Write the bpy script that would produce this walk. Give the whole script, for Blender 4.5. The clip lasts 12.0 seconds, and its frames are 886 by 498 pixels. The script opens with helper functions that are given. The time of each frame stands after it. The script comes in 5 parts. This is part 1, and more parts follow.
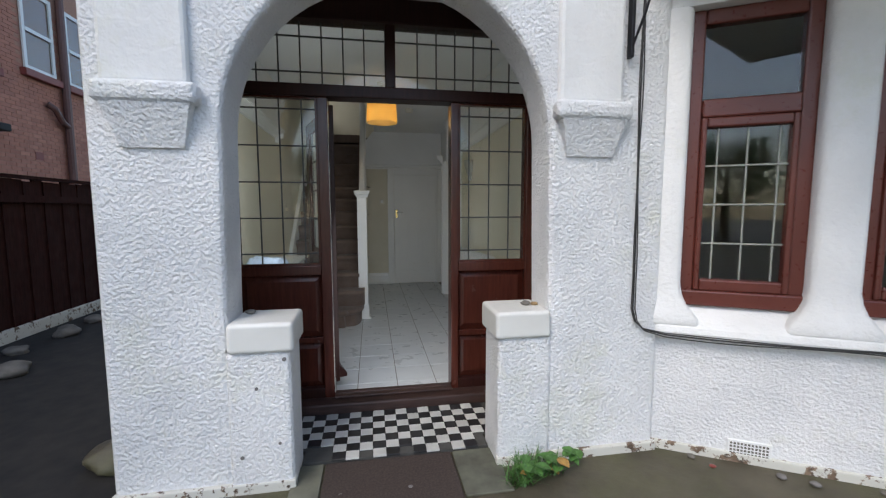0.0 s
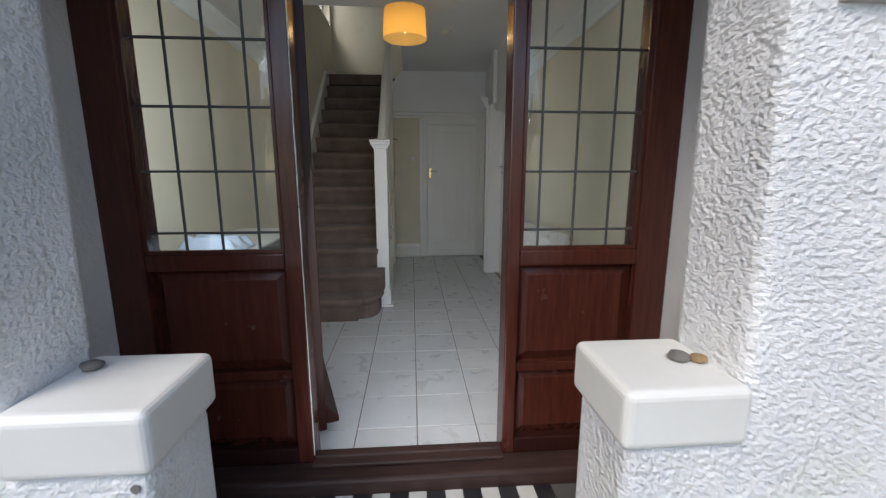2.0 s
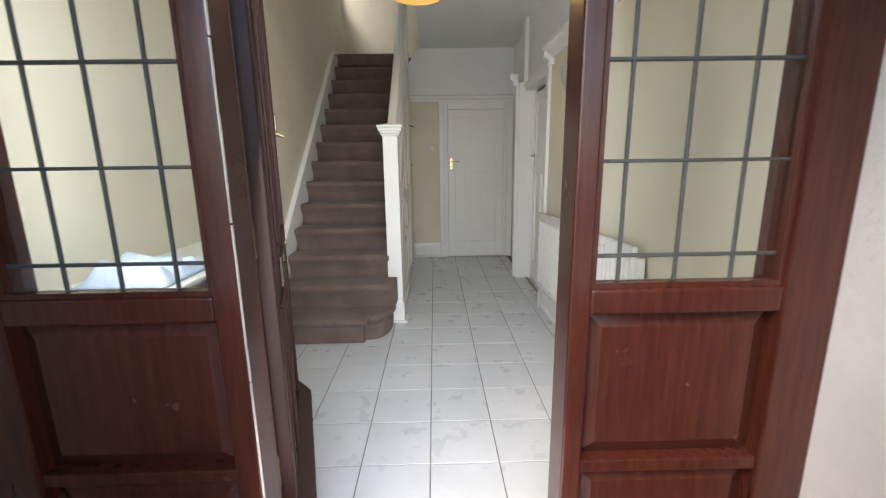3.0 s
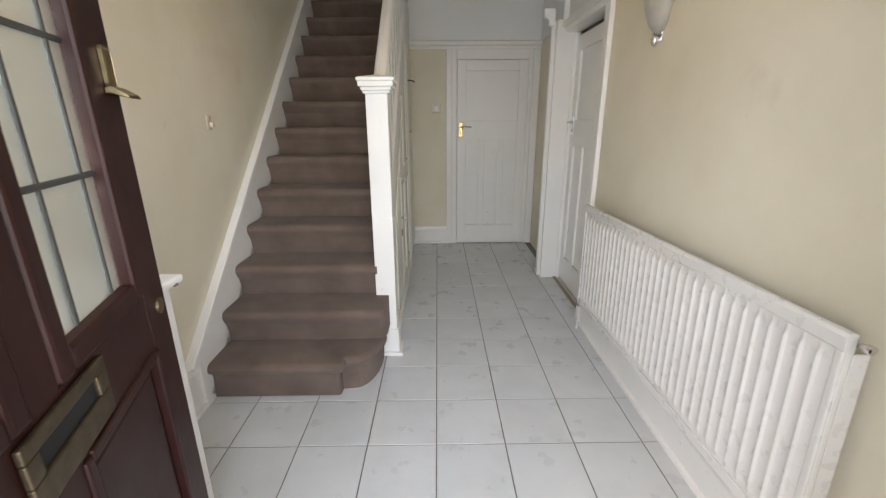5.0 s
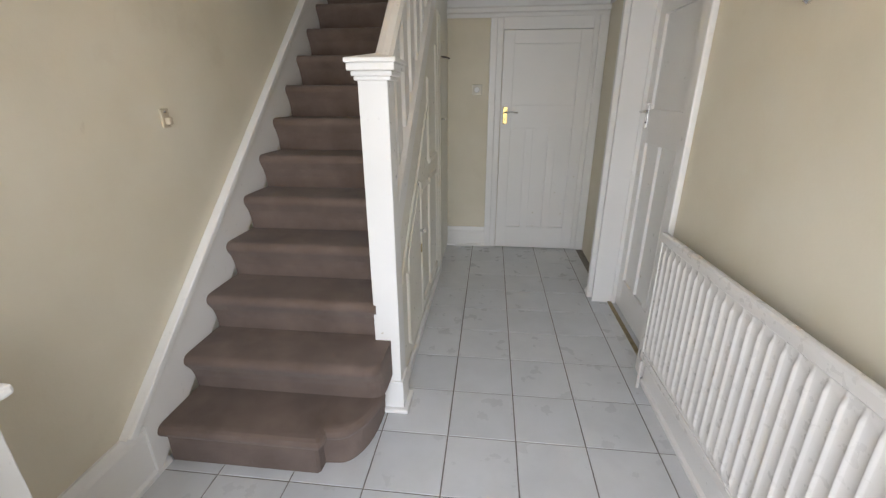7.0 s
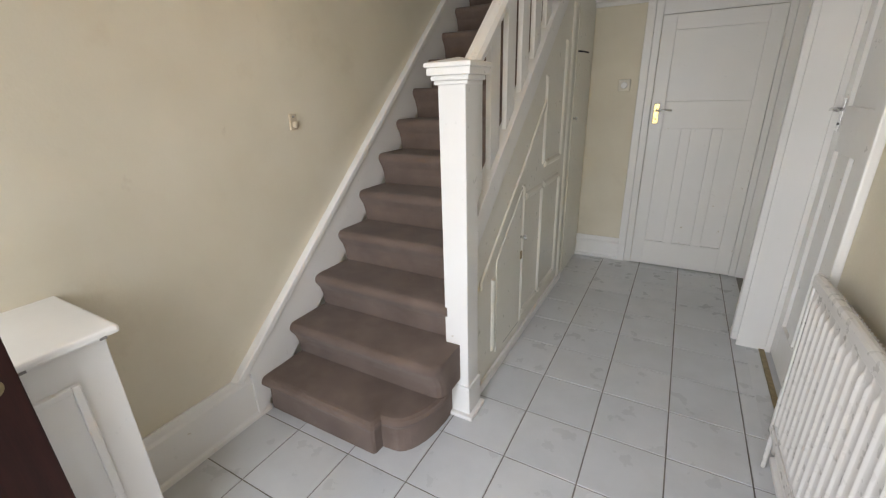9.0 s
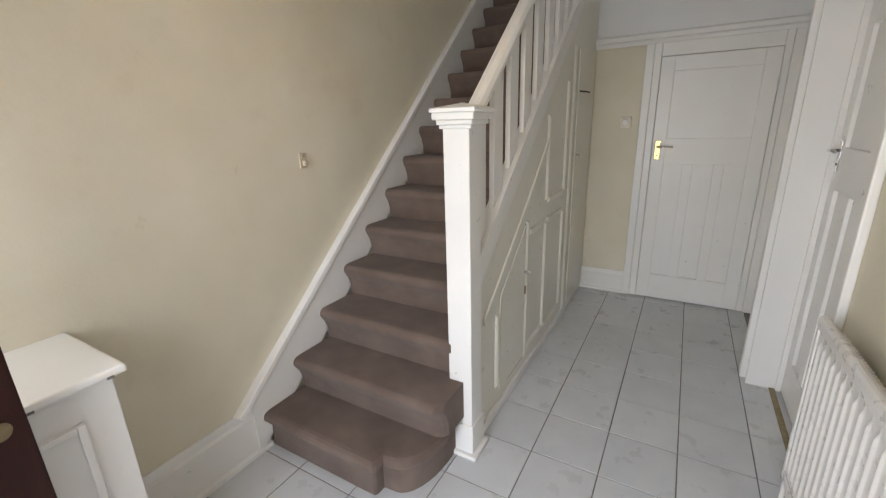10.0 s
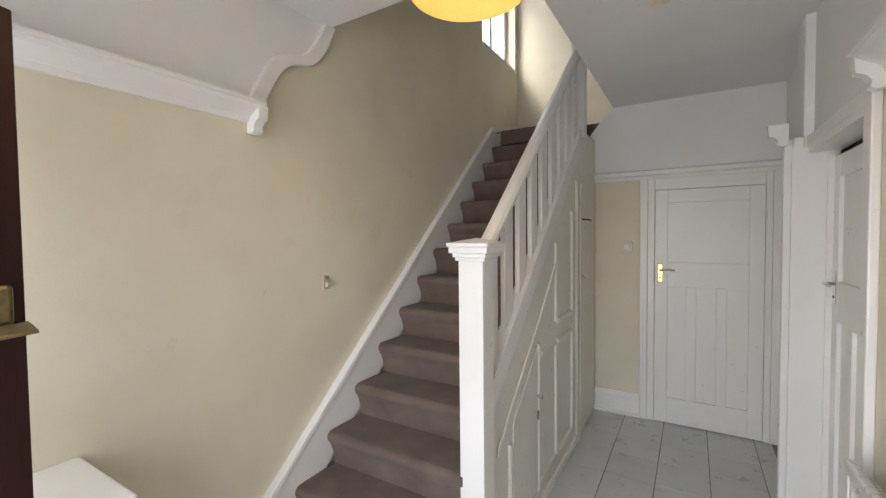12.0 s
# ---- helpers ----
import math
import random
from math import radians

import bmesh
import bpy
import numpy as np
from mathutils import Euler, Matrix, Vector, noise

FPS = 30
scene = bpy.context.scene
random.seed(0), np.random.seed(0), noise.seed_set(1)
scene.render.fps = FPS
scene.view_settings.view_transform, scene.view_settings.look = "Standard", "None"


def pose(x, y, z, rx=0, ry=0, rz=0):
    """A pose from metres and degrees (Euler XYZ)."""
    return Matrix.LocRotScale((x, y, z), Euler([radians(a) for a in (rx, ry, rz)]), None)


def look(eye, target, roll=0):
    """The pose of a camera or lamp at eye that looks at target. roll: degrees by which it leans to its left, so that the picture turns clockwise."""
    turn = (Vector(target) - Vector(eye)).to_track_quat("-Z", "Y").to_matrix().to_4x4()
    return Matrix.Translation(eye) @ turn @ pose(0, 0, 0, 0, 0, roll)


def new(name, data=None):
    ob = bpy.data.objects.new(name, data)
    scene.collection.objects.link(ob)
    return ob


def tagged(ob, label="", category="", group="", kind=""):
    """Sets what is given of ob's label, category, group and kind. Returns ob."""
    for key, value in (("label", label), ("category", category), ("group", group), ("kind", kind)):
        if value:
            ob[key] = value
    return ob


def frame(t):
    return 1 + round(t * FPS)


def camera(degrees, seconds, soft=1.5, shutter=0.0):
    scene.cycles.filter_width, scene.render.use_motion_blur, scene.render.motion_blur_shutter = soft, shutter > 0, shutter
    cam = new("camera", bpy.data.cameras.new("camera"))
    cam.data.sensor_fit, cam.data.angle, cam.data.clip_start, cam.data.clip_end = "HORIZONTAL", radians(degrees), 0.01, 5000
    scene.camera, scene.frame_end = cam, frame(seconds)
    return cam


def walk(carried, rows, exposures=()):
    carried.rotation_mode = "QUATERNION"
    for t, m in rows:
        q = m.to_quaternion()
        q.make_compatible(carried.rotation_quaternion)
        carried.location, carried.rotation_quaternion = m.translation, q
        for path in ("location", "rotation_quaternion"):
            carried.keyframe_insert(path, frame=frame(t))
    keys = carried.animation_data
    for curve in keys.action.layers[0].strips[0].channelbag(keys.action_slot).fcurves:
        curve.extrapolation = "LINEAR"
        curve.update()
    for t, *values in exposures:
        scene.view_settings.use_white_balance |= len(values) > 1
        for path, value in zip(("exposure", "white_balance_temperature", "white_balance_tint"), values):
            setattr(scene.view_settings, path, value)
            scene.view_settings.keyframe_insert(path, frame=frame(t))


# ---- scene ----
# camera and walk
cam = camera(93.9, 12.0, soft=1.2, shutter=0.3)

PATH = [
    (0, (-0.127, -2.921, 1.368), (0.21, -0.959, 1.176), -0.1),
    (0.5, (-0.102, -2.606, 1.349), (0.219, -0.646, 1.119), -0.1),
    (1, (-0.054, -2.289, 1.319), (0.213, -0.329, 1.022), -0.2),
    (1.5, (0.012, -1.989, 1.321), (0.229, -0.03, 0.978), -0.0),
    (2, (0.04, -1.669, 1.309), (0.187, 0.291, 0.94), -0.0),
    (2.5, (0.047, -1.346, 1.333), (0.136, 0.616, 0.954), -0.5),
    (3, (0.092, -1.008, 1.312), (0.127, 0.949, 0.9), -0.8),
    (5, (0.068, 0.013, 1.382), (0.09, 1.923, 0.788), -0.3),
    (5.5, (0.074, 0.176, 1.378), (0.064, 2.077, 0.756), -0.3),
    (6, (0.088, 0.372, 1.364), (0.04, 2.265, 0.721), -0.3),
    (6.5, (0.109, 0.57, 1.442), (0.009, 2.457, 0.786), -0.3),
    (7, (0.199, 0.663, 1.465), (-0.011, 2.525, 0.766), -0.2),
    (7.5, (0.424, 0.74, 1.46), (-0.072, 2.534, 0.727), -0.1),
    (9.5, (0.531, 0.828, 1.505), (-0.43, 2.448, 0.831), -2.2),
    (10, (0.538, 0.822, 1.531), (-0.431, 2.475, 0.956), -1.7),
    (10.5, (0.543, 0.82, 1.559), (-0.436, 2.499, 1.09), -1.3),
    (11, (0.544, 0.808, 1.584), (-0.449, 2.509, 1.236), -1.2),
    (11.5, (0.547, 0.783, 1.614), (-0.467, 2.496, 1.42), -0.9),
    (12, (0.555, 0.733, 1.627), (-0.477, 2.444, 1.558), -0.6),
]
walk(cam, [(t, look(eye, target, roll)) for t, eye, target, roll in PATH],
     exposures=[(0, 0.92, 6500, 9), (1.5, 0.85, 6550, 9), (2.2, 1.35, 6550, 10), (3.2, 2.35, 6900, 12), (4.8, 2.42, 6950, 13), (6.5, 2.46, 6750, 14), (9.5, 2.54, 6900, 14), (12, 2.52, 6800, 14)])

# world and sun: bright overcast day, softened sun from the front left
world = bpy.data.worlds.new("world")
scene.world = world
world.use_nodes = True
wn = world.node_tree.nodes
sky = wn.new("ShaderNodeTexSky")
sky.sky_type, sky.sun_disc = "NISHITA", False
sky.sun_elevation, sky.sun_rotation = radians(50), radians(222)
sky.air_density, sky.dust_density = 1.0, 1.5
wn["Background"].inputs["Strength"].default_value = 0.15
world.node_tree.links.new(sky.outputs["Color"], wn["Background"].inputs["Color"])
sun = new("sun", bpy.data.lights.new("sun", "SUN"))
sun.data.energy, sun.data.angle, sun.data.color = 0.75, radians(30), (1.0, 0.95, 0.88)
sun.matrix_world = look((-2.7, -3.0, 4.8), (0, 0, 0))

# sky light that comes in by the leaded lights and the open doorway of the porch screen
for lx, lz, lw, lh, watts, fall, cone in ((-0.73, 1.55, 0.48, 1.08, 2.1, 0.0, 180), (0.73, 1.55, 0.46, 1.08, 0.35, 0.0, 180), (0.015, 1.10, 0.80, 1.9, 3.3, 0.5, 130),
                                          (-0.50, 2.395, 0.92, 0.38, 0.3, 0.0, 180), (0.51, 2.395, 0.90, 0.38, 0.3, 0.0, 180)):
    day = new("screen_daylight", bpy.data.lights.new("screen_daylight", "AREA"))
    day.data.shape, day.data.size, day.data.size_y, day.data.energy, day.data.color = "RECTANGLE", lw, lh, watts, (0.90, 0.95, 1.0)
    day.data.spread = radians(cone)          # the porch holds the light of the doorway to a narrower cone
    day.matrix_world = look((lx, 0.10, lz), (lx, 2.0, lz - fall))


# ---------------------------------------------------------------- materials
def shader(name, rough=0.5, metal=0.0, spec=0.5):
    m = bpy.data.materials.new(name)
    m.use_nodes = True
    b = m.node_tree.nodes["Principled BSDF"]
    b.inputs["Roughness"].default_value = rough
    b.inputs["Metallic"].default_value = metal
    b.inputs["Specular IOR Level"].default_value = spec
    return m, m.node_tree.nodes, m.node_tree.links, b


def coords(n, l, scale=(1, 1, 1)):
    tc = n.new("ShaderNodeTexCoord")
    mp = n.new("ShaderNodeMapping")
    mp.inputs["Scale"].default_value = scale
    l.new(tc.outputs["Object"], mp.inputs["Vector"])
    return mp.outputs["Vector"]


def noise_tex(n, l, vec, scale, detail=4.0, rough=0.55):
    t = n.new("ShaderNodeTexNoise")
    t.inputs["Scale"].default_value, t.inputs["Detail"].default_value, t.inputs["Roughness"].default_value = scale, detail, rough
    l.new(vec, t.inputs["Vector"])
    return t.outputs["Fac"]


def ramp(n, l, fac, stops):
    r = n.new("ShaderNodeValToRGB")
    e = r.color_ramp.elements
    while len(e) < len(stops):
        e.new(0.5)
    for k, (p, c) in zip(e, stops):
        k.position, k.color = p, (*c, 1) if len(c) == 3 else c
    l.new(fac, r.inputs["Fac"])
    return r.outputs["Color"]


def mix(n, l, fac, a, b, kind="MIX"):
    m = n.new("ShaderNodeMix")
    m.data_type, m.blend_type = "RGBA", kind
    if isinstance(fac, float):
        m.inputs[0].default_value = fac
    else:
        l.new(fac, m.inputs[0])
    for k, v in ((6, a), (7, b)):
        if isinstance(v, tuple):
            m.inputs[k].default_value = (*v, 1)
        else:
            l.new(v, m.inputs[k])
    return m.outputs[2]


def bump(n, l, b, height, strength, distance):
    k = n.new("ShaderNodeBump")
    k.inputs["Strength"].default_value, k.inputs["Distance"].default_value = strength, distance
    l.new(height, k.inputs["Height"])
    l.new(k.outputs["Normal"], b.inputs["Normal"])


def paint(name, dark, light, rough=0.4, grain=60.0, relief=0.0006, chip=None, spec=0.5):
    """Painted surface: broad tone shift, fine brush grain, sparse chips."""
    m, n, l, b = shader(name, rough, spec=spec)
    v = coords(n, l)
    col = ramp(n, l, noise_tex(n, l, v, 1.7, 5), [(0.3, dark), (0.7, light)])
    if chip:
        c = ramp(n, l, noise_tex(n, l, v, 16, 3, 0.6), [(0.735, (0, 0, 0)), (0.75, (1, 1, 1))])
        col = mix(n, l, c, col, chip)
    l.new(col, b.inputs["Base Color"])
    fine = noise_tex(n, l, v, grain, 3)
    l.new(ramp(n, l, fine, [(0.3, (rough * 0.8,) * 3), (0.7, (min(1, rough * 1.25),) * 3)]), b.inputs["Roughness"])
    bump(n, l, b, fine, 0.6, relief)
    return m


def roughcast(name, dark, light, depth=0.0085, size=60.0, dirt=True):
    """Pebbledash under many coats of masonry paint."""
    m, n, l, b = shader(name, 0.75, spec=0.35)
    v = coords(n, l)
    big = noise_tex(n, l, v, 2.2, 5)
    col = ramp(n, l, big, [(0.3, dark), (0.65, light)])
    if dirt:
        green = ramp(n, l, noise_tex(n, l, v, 1.3, 7, 0.7), [(0.56, (0, 0, 0)), (0.72, (0.5, 0.5, 0.5))])
        col = mix(n, l, green, col, (0.62, 0.63, 0.46))
        pits = ramp(n, l, noise_tex(n, l, v, 9, 8, 0.75), [(0.725, (0, 0, 0)), (0.75, (1, 1, 1))])
        col = mix(n, l, pits, col, (0.16, 0.13, 0.11))
    l.new(col, b.inputs["Base Color"])
    lump = noise_tex(n, l, v, size, 3.0, 0.55)
    lump = ramp(n, l, lump, [(0.30, (0, 0, 0)), (0.70, (1, 1, 1))])
    swell = noise_tex(n, l, v, 7.0, 2)
    h = n.new("ShaderNodeMath")
    h.operation = "MULTIPLY_ADD"
    h.inputs[1].default_value = 1.3
    l.new(swell, h.inputs[0])
    l.new(lump, h.inputs[2])
    bump(n, l, b, h.outputs[0], 0.85, depth)
    return m


def timber(name, dark, light, rough=0.3, axis=(14, 14, 1.2), spec=0.5):
    m, n, l, b = shader(name, rough, spec=spec)
    v = coords(n, l, axis)
    g = noise_tex(n, l, v, 3.5, 6, 0.65)
    col = ramp(n, l, g, [(0.3, dark), (0.72, light)])
    w = coords(n, l)
    worn = ramp(n, l, noise_tex(n, l, w, 5, 8, 0.75), [(0.72, (0, 0, 0)), (0.80, (0.05, 0.05, 0.05))])
    col = mix(n, l, worn, col, tuple(min(1, c * 2.2) for c in light))
    l.new(col, b.inputs["Base Color"])
    l.new(ramp(n, l, noise_tex(n, l, w, 7, 4), [(0.3, (rough * 0.92,) * 3), (0.7, (rough * 1.15,) * 3)]), b.inputs["Roughness"])
    bump(n, l, b, g, 0.2, 0.0006)
    return m


def plain(name, color, rough=0.5, metal=0.0, var=0.12, scale=18.0):
    m, n, l, b = shader(name, rough, metal)
    v = coords(n, l)
    f = noise_tex(n, l, v, scale, 5)
    l.new(ramp(n, l, f, [(0.3, tuple(c * (1 - var) for c in color)), (0.7, tuple(min(1, c * (1 + var)) for c in color))]), b.inputs["Base Color"])
    bump(n, l, b, f, 0.3, 0.0006)
    return m


def piece(name, tones, rough=0.3, vein=None, relief=0.0008, veined=0.9):
    """Loose pieces of one kind; the tone shifts from piece to piece."""
    m, n, l, b = shader(name, rough)
    info = n.new("ShaderNodeObjectInfo")
    v = coords(n, l)
    add = n.new("ShaderNodeVectorMath")
    add.operation = "ADD"
    mul = n.new("ShaderNodeVectorMath")
    mul.operation = "SCALE"
    comb = n.new("ShaderNodeCombineXYZ")
    for k in range(3):
        l.new(info.outputs["Random"], comb.inputs[k])
    mul.inputs["Scale"].default_value = 37.0
    l.new(comb.outputs[0], mul.inputs[0])
    l.new(v, add.inputs[0])
    l.new(mul.outputs[0], add.inputs[1])
    v = add.outputs[0]
    col = ramp(n, l, info.outputs["Random"], [(0.0, tones[0]), (1.0, tones[1])])
    if vein:
        cloud = noise_tex(n, l, v, 4.0, 7, 0.62)
        col = mix(n, l, ramp(n, l, cloud, [(0.40, (0, 0, 0)), (0.85, (veined, veined, veined))]), col, vein)
    f = noise_tex(n, l, v, 40, 4)
    l.new(col, b.inputs["Base Color"])
    l.new(ramp(n, l, noise_tex(n, l, v, 9, 5), [(0.3, (rough * 0.9,) * 3), (0.7, (rough * 1.15,) * 3)]), b.inputs["Roughness"])
    bump(n, l, b, f, 0.3, relief)
    return m


def clear_glass(name, rough=0.0, tint=(0.93, 0.97, 0.95)):
    m, n, l, b = shader(name, rough)
    b.inputs["Base Color"].default_value = (*tint, 1)
    b.inputs["Transmission Weight"].default_value = 1.0
    b.inputs["IOR"].default_value = 1.45
    v = coords(n, l)
    bump(n, l, b, noise_tex(n, l, v, 5.0, 2), 0.15, 0.002)
    return m


def glowing(name, color, strength):
    m, n, l, b = shader(name, 0.6)
    b.inputs["Base Color"].default_value = (*color, 1)
    b.inputs["Emission Color"].default_value = (*color, 1)
    b.inputs["Emission Strength"].default_value = strength
    return m


ROUGHCAST = roughcast("roughcast_white", (0.66, 0.67, 0.68), (0.80, 0.80, 0.80))
SMOOTH = roughcast("masonry_white", (0.68, 0.68, 0.67), (0.80, 0.80, 0.79), 0.003, 40, True)
CAP = paint("cap_white_gloss", (0.62, 0.61, 0.57), (0.76, 0.755, 0.72), 0.42, 30, 0.0005, chip=(0.30, 0.26, 0.22))
PLINTH, n_, l_, b_ = shader("flaking_plinth", 0.8)
v_ = coords(n_, l_)
flake = ramp(n_, l_, noise_tex(n_, l_, v_, 13, 6, 0.7), [(0.54, (0, 0, 0)), (0.57, (1, 1, 1))])
under = ramp(n_, l_, noise_tex(n_, l_, v_, 30, 4), [(0.35, (0.05, 0.035, 0.025)), (0.65, (0.22, 0.15, 0.10))])
l_.new(mix(n_, l_, flake, (0.56, 0.55, 0.50), under), b_.inputs["Base Color"])
bump(n_, l_, b_, flake, -0.6, 0.004)
CREAM = paint("cream_wall", (0.655, 0.600, 0.470), (0.735, 0.685, 0.560), 0.6, 90, 0.0008)
n_, l_ = CREAM.node_tree.nodes, CREAM.node_tree.links
b_ = n_["Principled BSDF"]
v_ = coords(n_, l_)
smudge = ramp(n_, l_, noise_tex(n_, l_, v_, 2.6, 7, 0.62), [(0.60, (0, 0, 0)), (0.78, (0.42, 0.42, 0.42))])
scuff = ramp(n_, l_, noise_tex(n_, l_, coords(n_, l_, (1, 1, 0.5)), 11, 5, 0.6), [(0.70, (0, 0, 0)), (0.80, (0.35, 0.35, 0.35))])
was = b_.inputs["Base Color"].links[0].from_socket
l_.new(mix(n_, l_, scuff, mix(n_, l_, smudge, was, (0.50, 0.43, 0.31)), (0.45, 0.36, 0.26)), b_.inputs["Base Color"])
CEILING = paint("ceiling_white", (0.74, 0.74, 0.73), (0.79, 0.79, 0.78), 0.8, 50, 0.0008)
GLOSS = paint("white_gloss", (0.76, 0.755, 0.73), (0.81, 0.80, 0.775), 0.34, 25, 0.00012, chip=(0.62, 0.58, 0.5))
RADIATOR = paint("radiator_enamel", (0.66, 0.645, 0.62), (0.71, 0.695, 0.67), 0.3, 25, 0.00008)
PANELLING = paint("panelling_cream_white", (0.72, 0.70, 0.62), (0.76, 0.74, 0.66), 0.34, 25, 0.00012)
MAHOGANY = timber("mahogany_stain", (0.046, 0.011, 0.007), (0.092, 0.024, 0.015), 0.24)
# darker copy: shade on screen head, transom, bottom rails and door leaf painted in
MAHOGANY_SHADED = timber("mahogany_shaded", (0.018, 0.005, 0.004), (0.040, 0.011, 0.008), 0.42, spec=0.3)
WINDOW_BROWN = paint("window_red_brown", (0.095, 0.022, 0.015), (0.135, 0.034, 0.024), 0.32, 40, 0.0003)
BRONZE = plain("dark_bronze", (0.13, 0.10, 0.065), 0.45, 0.9, 0.25, 40)
SCONCE = plain("smoked_glass", (0.42, 0.40, 0.36), 0.3)
WORN_SILL = timber("worn_sill", (0.022, 0.011, 0.009), (0.065, 0.032, 0.026), 0.5, (1.2, 14, 14))
GLASS = clear_glass("window_glass")
FROSTED = clear_glass("wavy_glass", 0.35)
LEAD = plain("lead_came", (0.10, 0.105, 0.10), 0.55, 0.5)
PALE_LEAD = plain("pale_came", (0.30, 0.30, 0.27), 0.5, 0.2)
CHROME = plain("chrome", (0.75, 0.75, 0.76), 0.18, 1.0, 0.05)
BRASS = plain("dull_brass", (0.30, 0.24, 0.14), 0.4, 1.0, 0.25, 40)
POLISHED = plain("polished_brass", (0.48, 0.36, 0.15), 0.25, 1.0, 0.08)
BLACK = plain("black_void", (0.012, 0.012, 0.012), 0.7)
CABLE = plain("cable_black", (0.03, 0.03, 0.03), 0.5)
IRON = plain("black_iron", (0.03, 0.03, 0.035), 0.45, 0.6)
PLASTIC = plain("ivory_plastic", (0.72, 0.68, 0.58), 0.4)
GROUT = plain("grout_grey", (0.20, 0.185, 0.165), 0.85, 0, 0.2, 40)
FLOOR_TILE = piece("marbled_floor_tile", ((0.565, 0.58, 0.59), (0.615, 0.625, 0.63)), 0.29, (0.43, 0.445, 0.45), 0.0001, 0.55)
WHITE_TILE = piece("quarry_white", ((0.52, 0.52, 0.49), (0.66, 0.66, 0.63)), 0.4, (0.40, 0.39, 0.36))
BLACK_TILE = piece("quarry_black", ((0.012, 0.012, 0.014), (0.03, 0.03, 0.033)), 0.35, (0.05, 0.05, 0.05))
DARK_GROUT = plain("porch_bed", (0.07, 0.068, 0.062), 0.9)
PAVING, n_, l_, b_ = shader("damp_concrete", 0.6)
v_ = coords(n_, l_)
earth = ramp(n_, l_, noise_tex(n_, l_, v_, 3.0, 7, 0.7), [(0.3, (0.040, 0.034, 0.022)), (0.7, (0.105, 0.090, 0.060))])
moss = ramp(n_, l_, noise_tex(n_, l_, v_, 1.1, 6, 0.65), [(0.48, (0, 0, 0)), (0.66, (0.7, 0.7, 0.7))])
l_.new(mix(n_, l_, moss, earth, (0.080, 0.082, 0.030)), b_.inputs["Base Color"])
bump(n_, l_, b_, noise_tex(n_, l_, v_, 45, 6, 0.7), 0.7, 0.006)
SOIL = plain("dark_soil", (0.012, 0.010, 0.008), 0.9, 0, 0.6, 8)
SLAB = plain("mossy_slab", (0.12, 0.12, 0.09), 0.8, 0, 0.4, 6)
MAT = plain("rubber_mat", (0.050, 0.036, 0.030), 0.85, 0, 0.3, 90)
BRICK = piece("red_brick", ((0.43, 0.19, 0.13), (0.55, 0.26, 0.18)), 0.85, (0.30, 0.13, 0.10), 0.002)
MORTAR = plain("mortar", (0.38, 0.21, 0.15), 0.9, 0, 0.2, 30)
REDPAINT = plain("red_sill", (0.22, 0.05, 0.04), 0.5)
PIPE_BROWN = plain("brown_pipe", (0.13, 0.06, 0.05), 0.45)
FENCE = timber("creosoted_board", (0.016, 0.005, 0.004), (0.040, 0.012, 0.010), 0.8, spec=0.12)
CLOTH = plain("pale_blue_cloth", (0.55, 0.64, 0.78), 0.85, 0, 0.15, 12)
LEAF = plain("leaf_green", (0.06, 0.15, 0.03), 0.5, 0, 0.4, 30)
DRYLEAF = plain("dry_leaf", (0.35, 0.20, 0.05), 0.7, 0, 0.4, 30)
OCHRE = plain("ochre_pebble", (0.26, 0.17, 0.08), 0.75, 0, 0.3, 40)
PEBBLE = plain("pebble_grey", (0.16, 0.15, 0.145), 0.7)
STONE = plain("field_stone", (0.13, 0.12, 0.105), 0.85, 0, 0.35, 8)

# short-pile carpet: brushed patches and fine tufts
CARPET, n_, l_, b_ = shader("taupe_carpet", 0.95, spec=0.1)
v_ = coords(n_, l_)
tone = ramp(n_, l_, noise_tex(n_, l_, v_, 5, 5, 0.6), [(0.28, (0.128, 0.091, 0.073)), (0.74, (0.216, 0.158, 0.130))])
tuft = noise_tex(n_, l_, v_, 420, 2)
l_.new(mix(n_, l_, 0.5, tone, ramp(n_, l_, tuft, [(0.3, (0.55, 0.55, 0.55)), (0.7, (1, 1, 1))]), "MULTIPLY"), b_.inputs["Base Color"])
b_.inputs["Sheen Weight"].default_value = 0.12
b_.inputs["Sheen Roughness"].default_value = 0.6
bump(n_, l_, b_, tuft, 0.8, 0.003)

# woven lamp shade that lets its bulb shine through
SHADE, n_, l_, b_ = shader("amber_shade", 0.8)
v_ = coords(n_, l_, (1, 1, 6))
l_.new(ramp(n_, l_, noise_tex(n_, l_, v_, 90, 3), [(0.3, (0.62, 0.42, 0.16)), (0.7, (0.80, 0.60, 0.28))]), b_.inputs["Base Color"])
b_.inputs["Transmission Weight"].default_value = 0.0
tl_ = n_.new("ShaderNodeBsdfTranslucent")
tl_.inputs["Color"].default_value = (0.95, 0.62, 0.18, 1)
mx_ = n_.new("ShaderNodeMixShader")
mx_.inputs[0].default_value = 0.6
l_.new(b_.outputs[0], mx_.inputs[1])
l_.new(tl_.outputs[0], mx_.inputs[2])
l_.new(mx_.outputs[0], n_["Material Output"].inputs["Surface"])
BULB = glowing("bulb_glow", (1.0, 0.72, 0.32), 4.0)


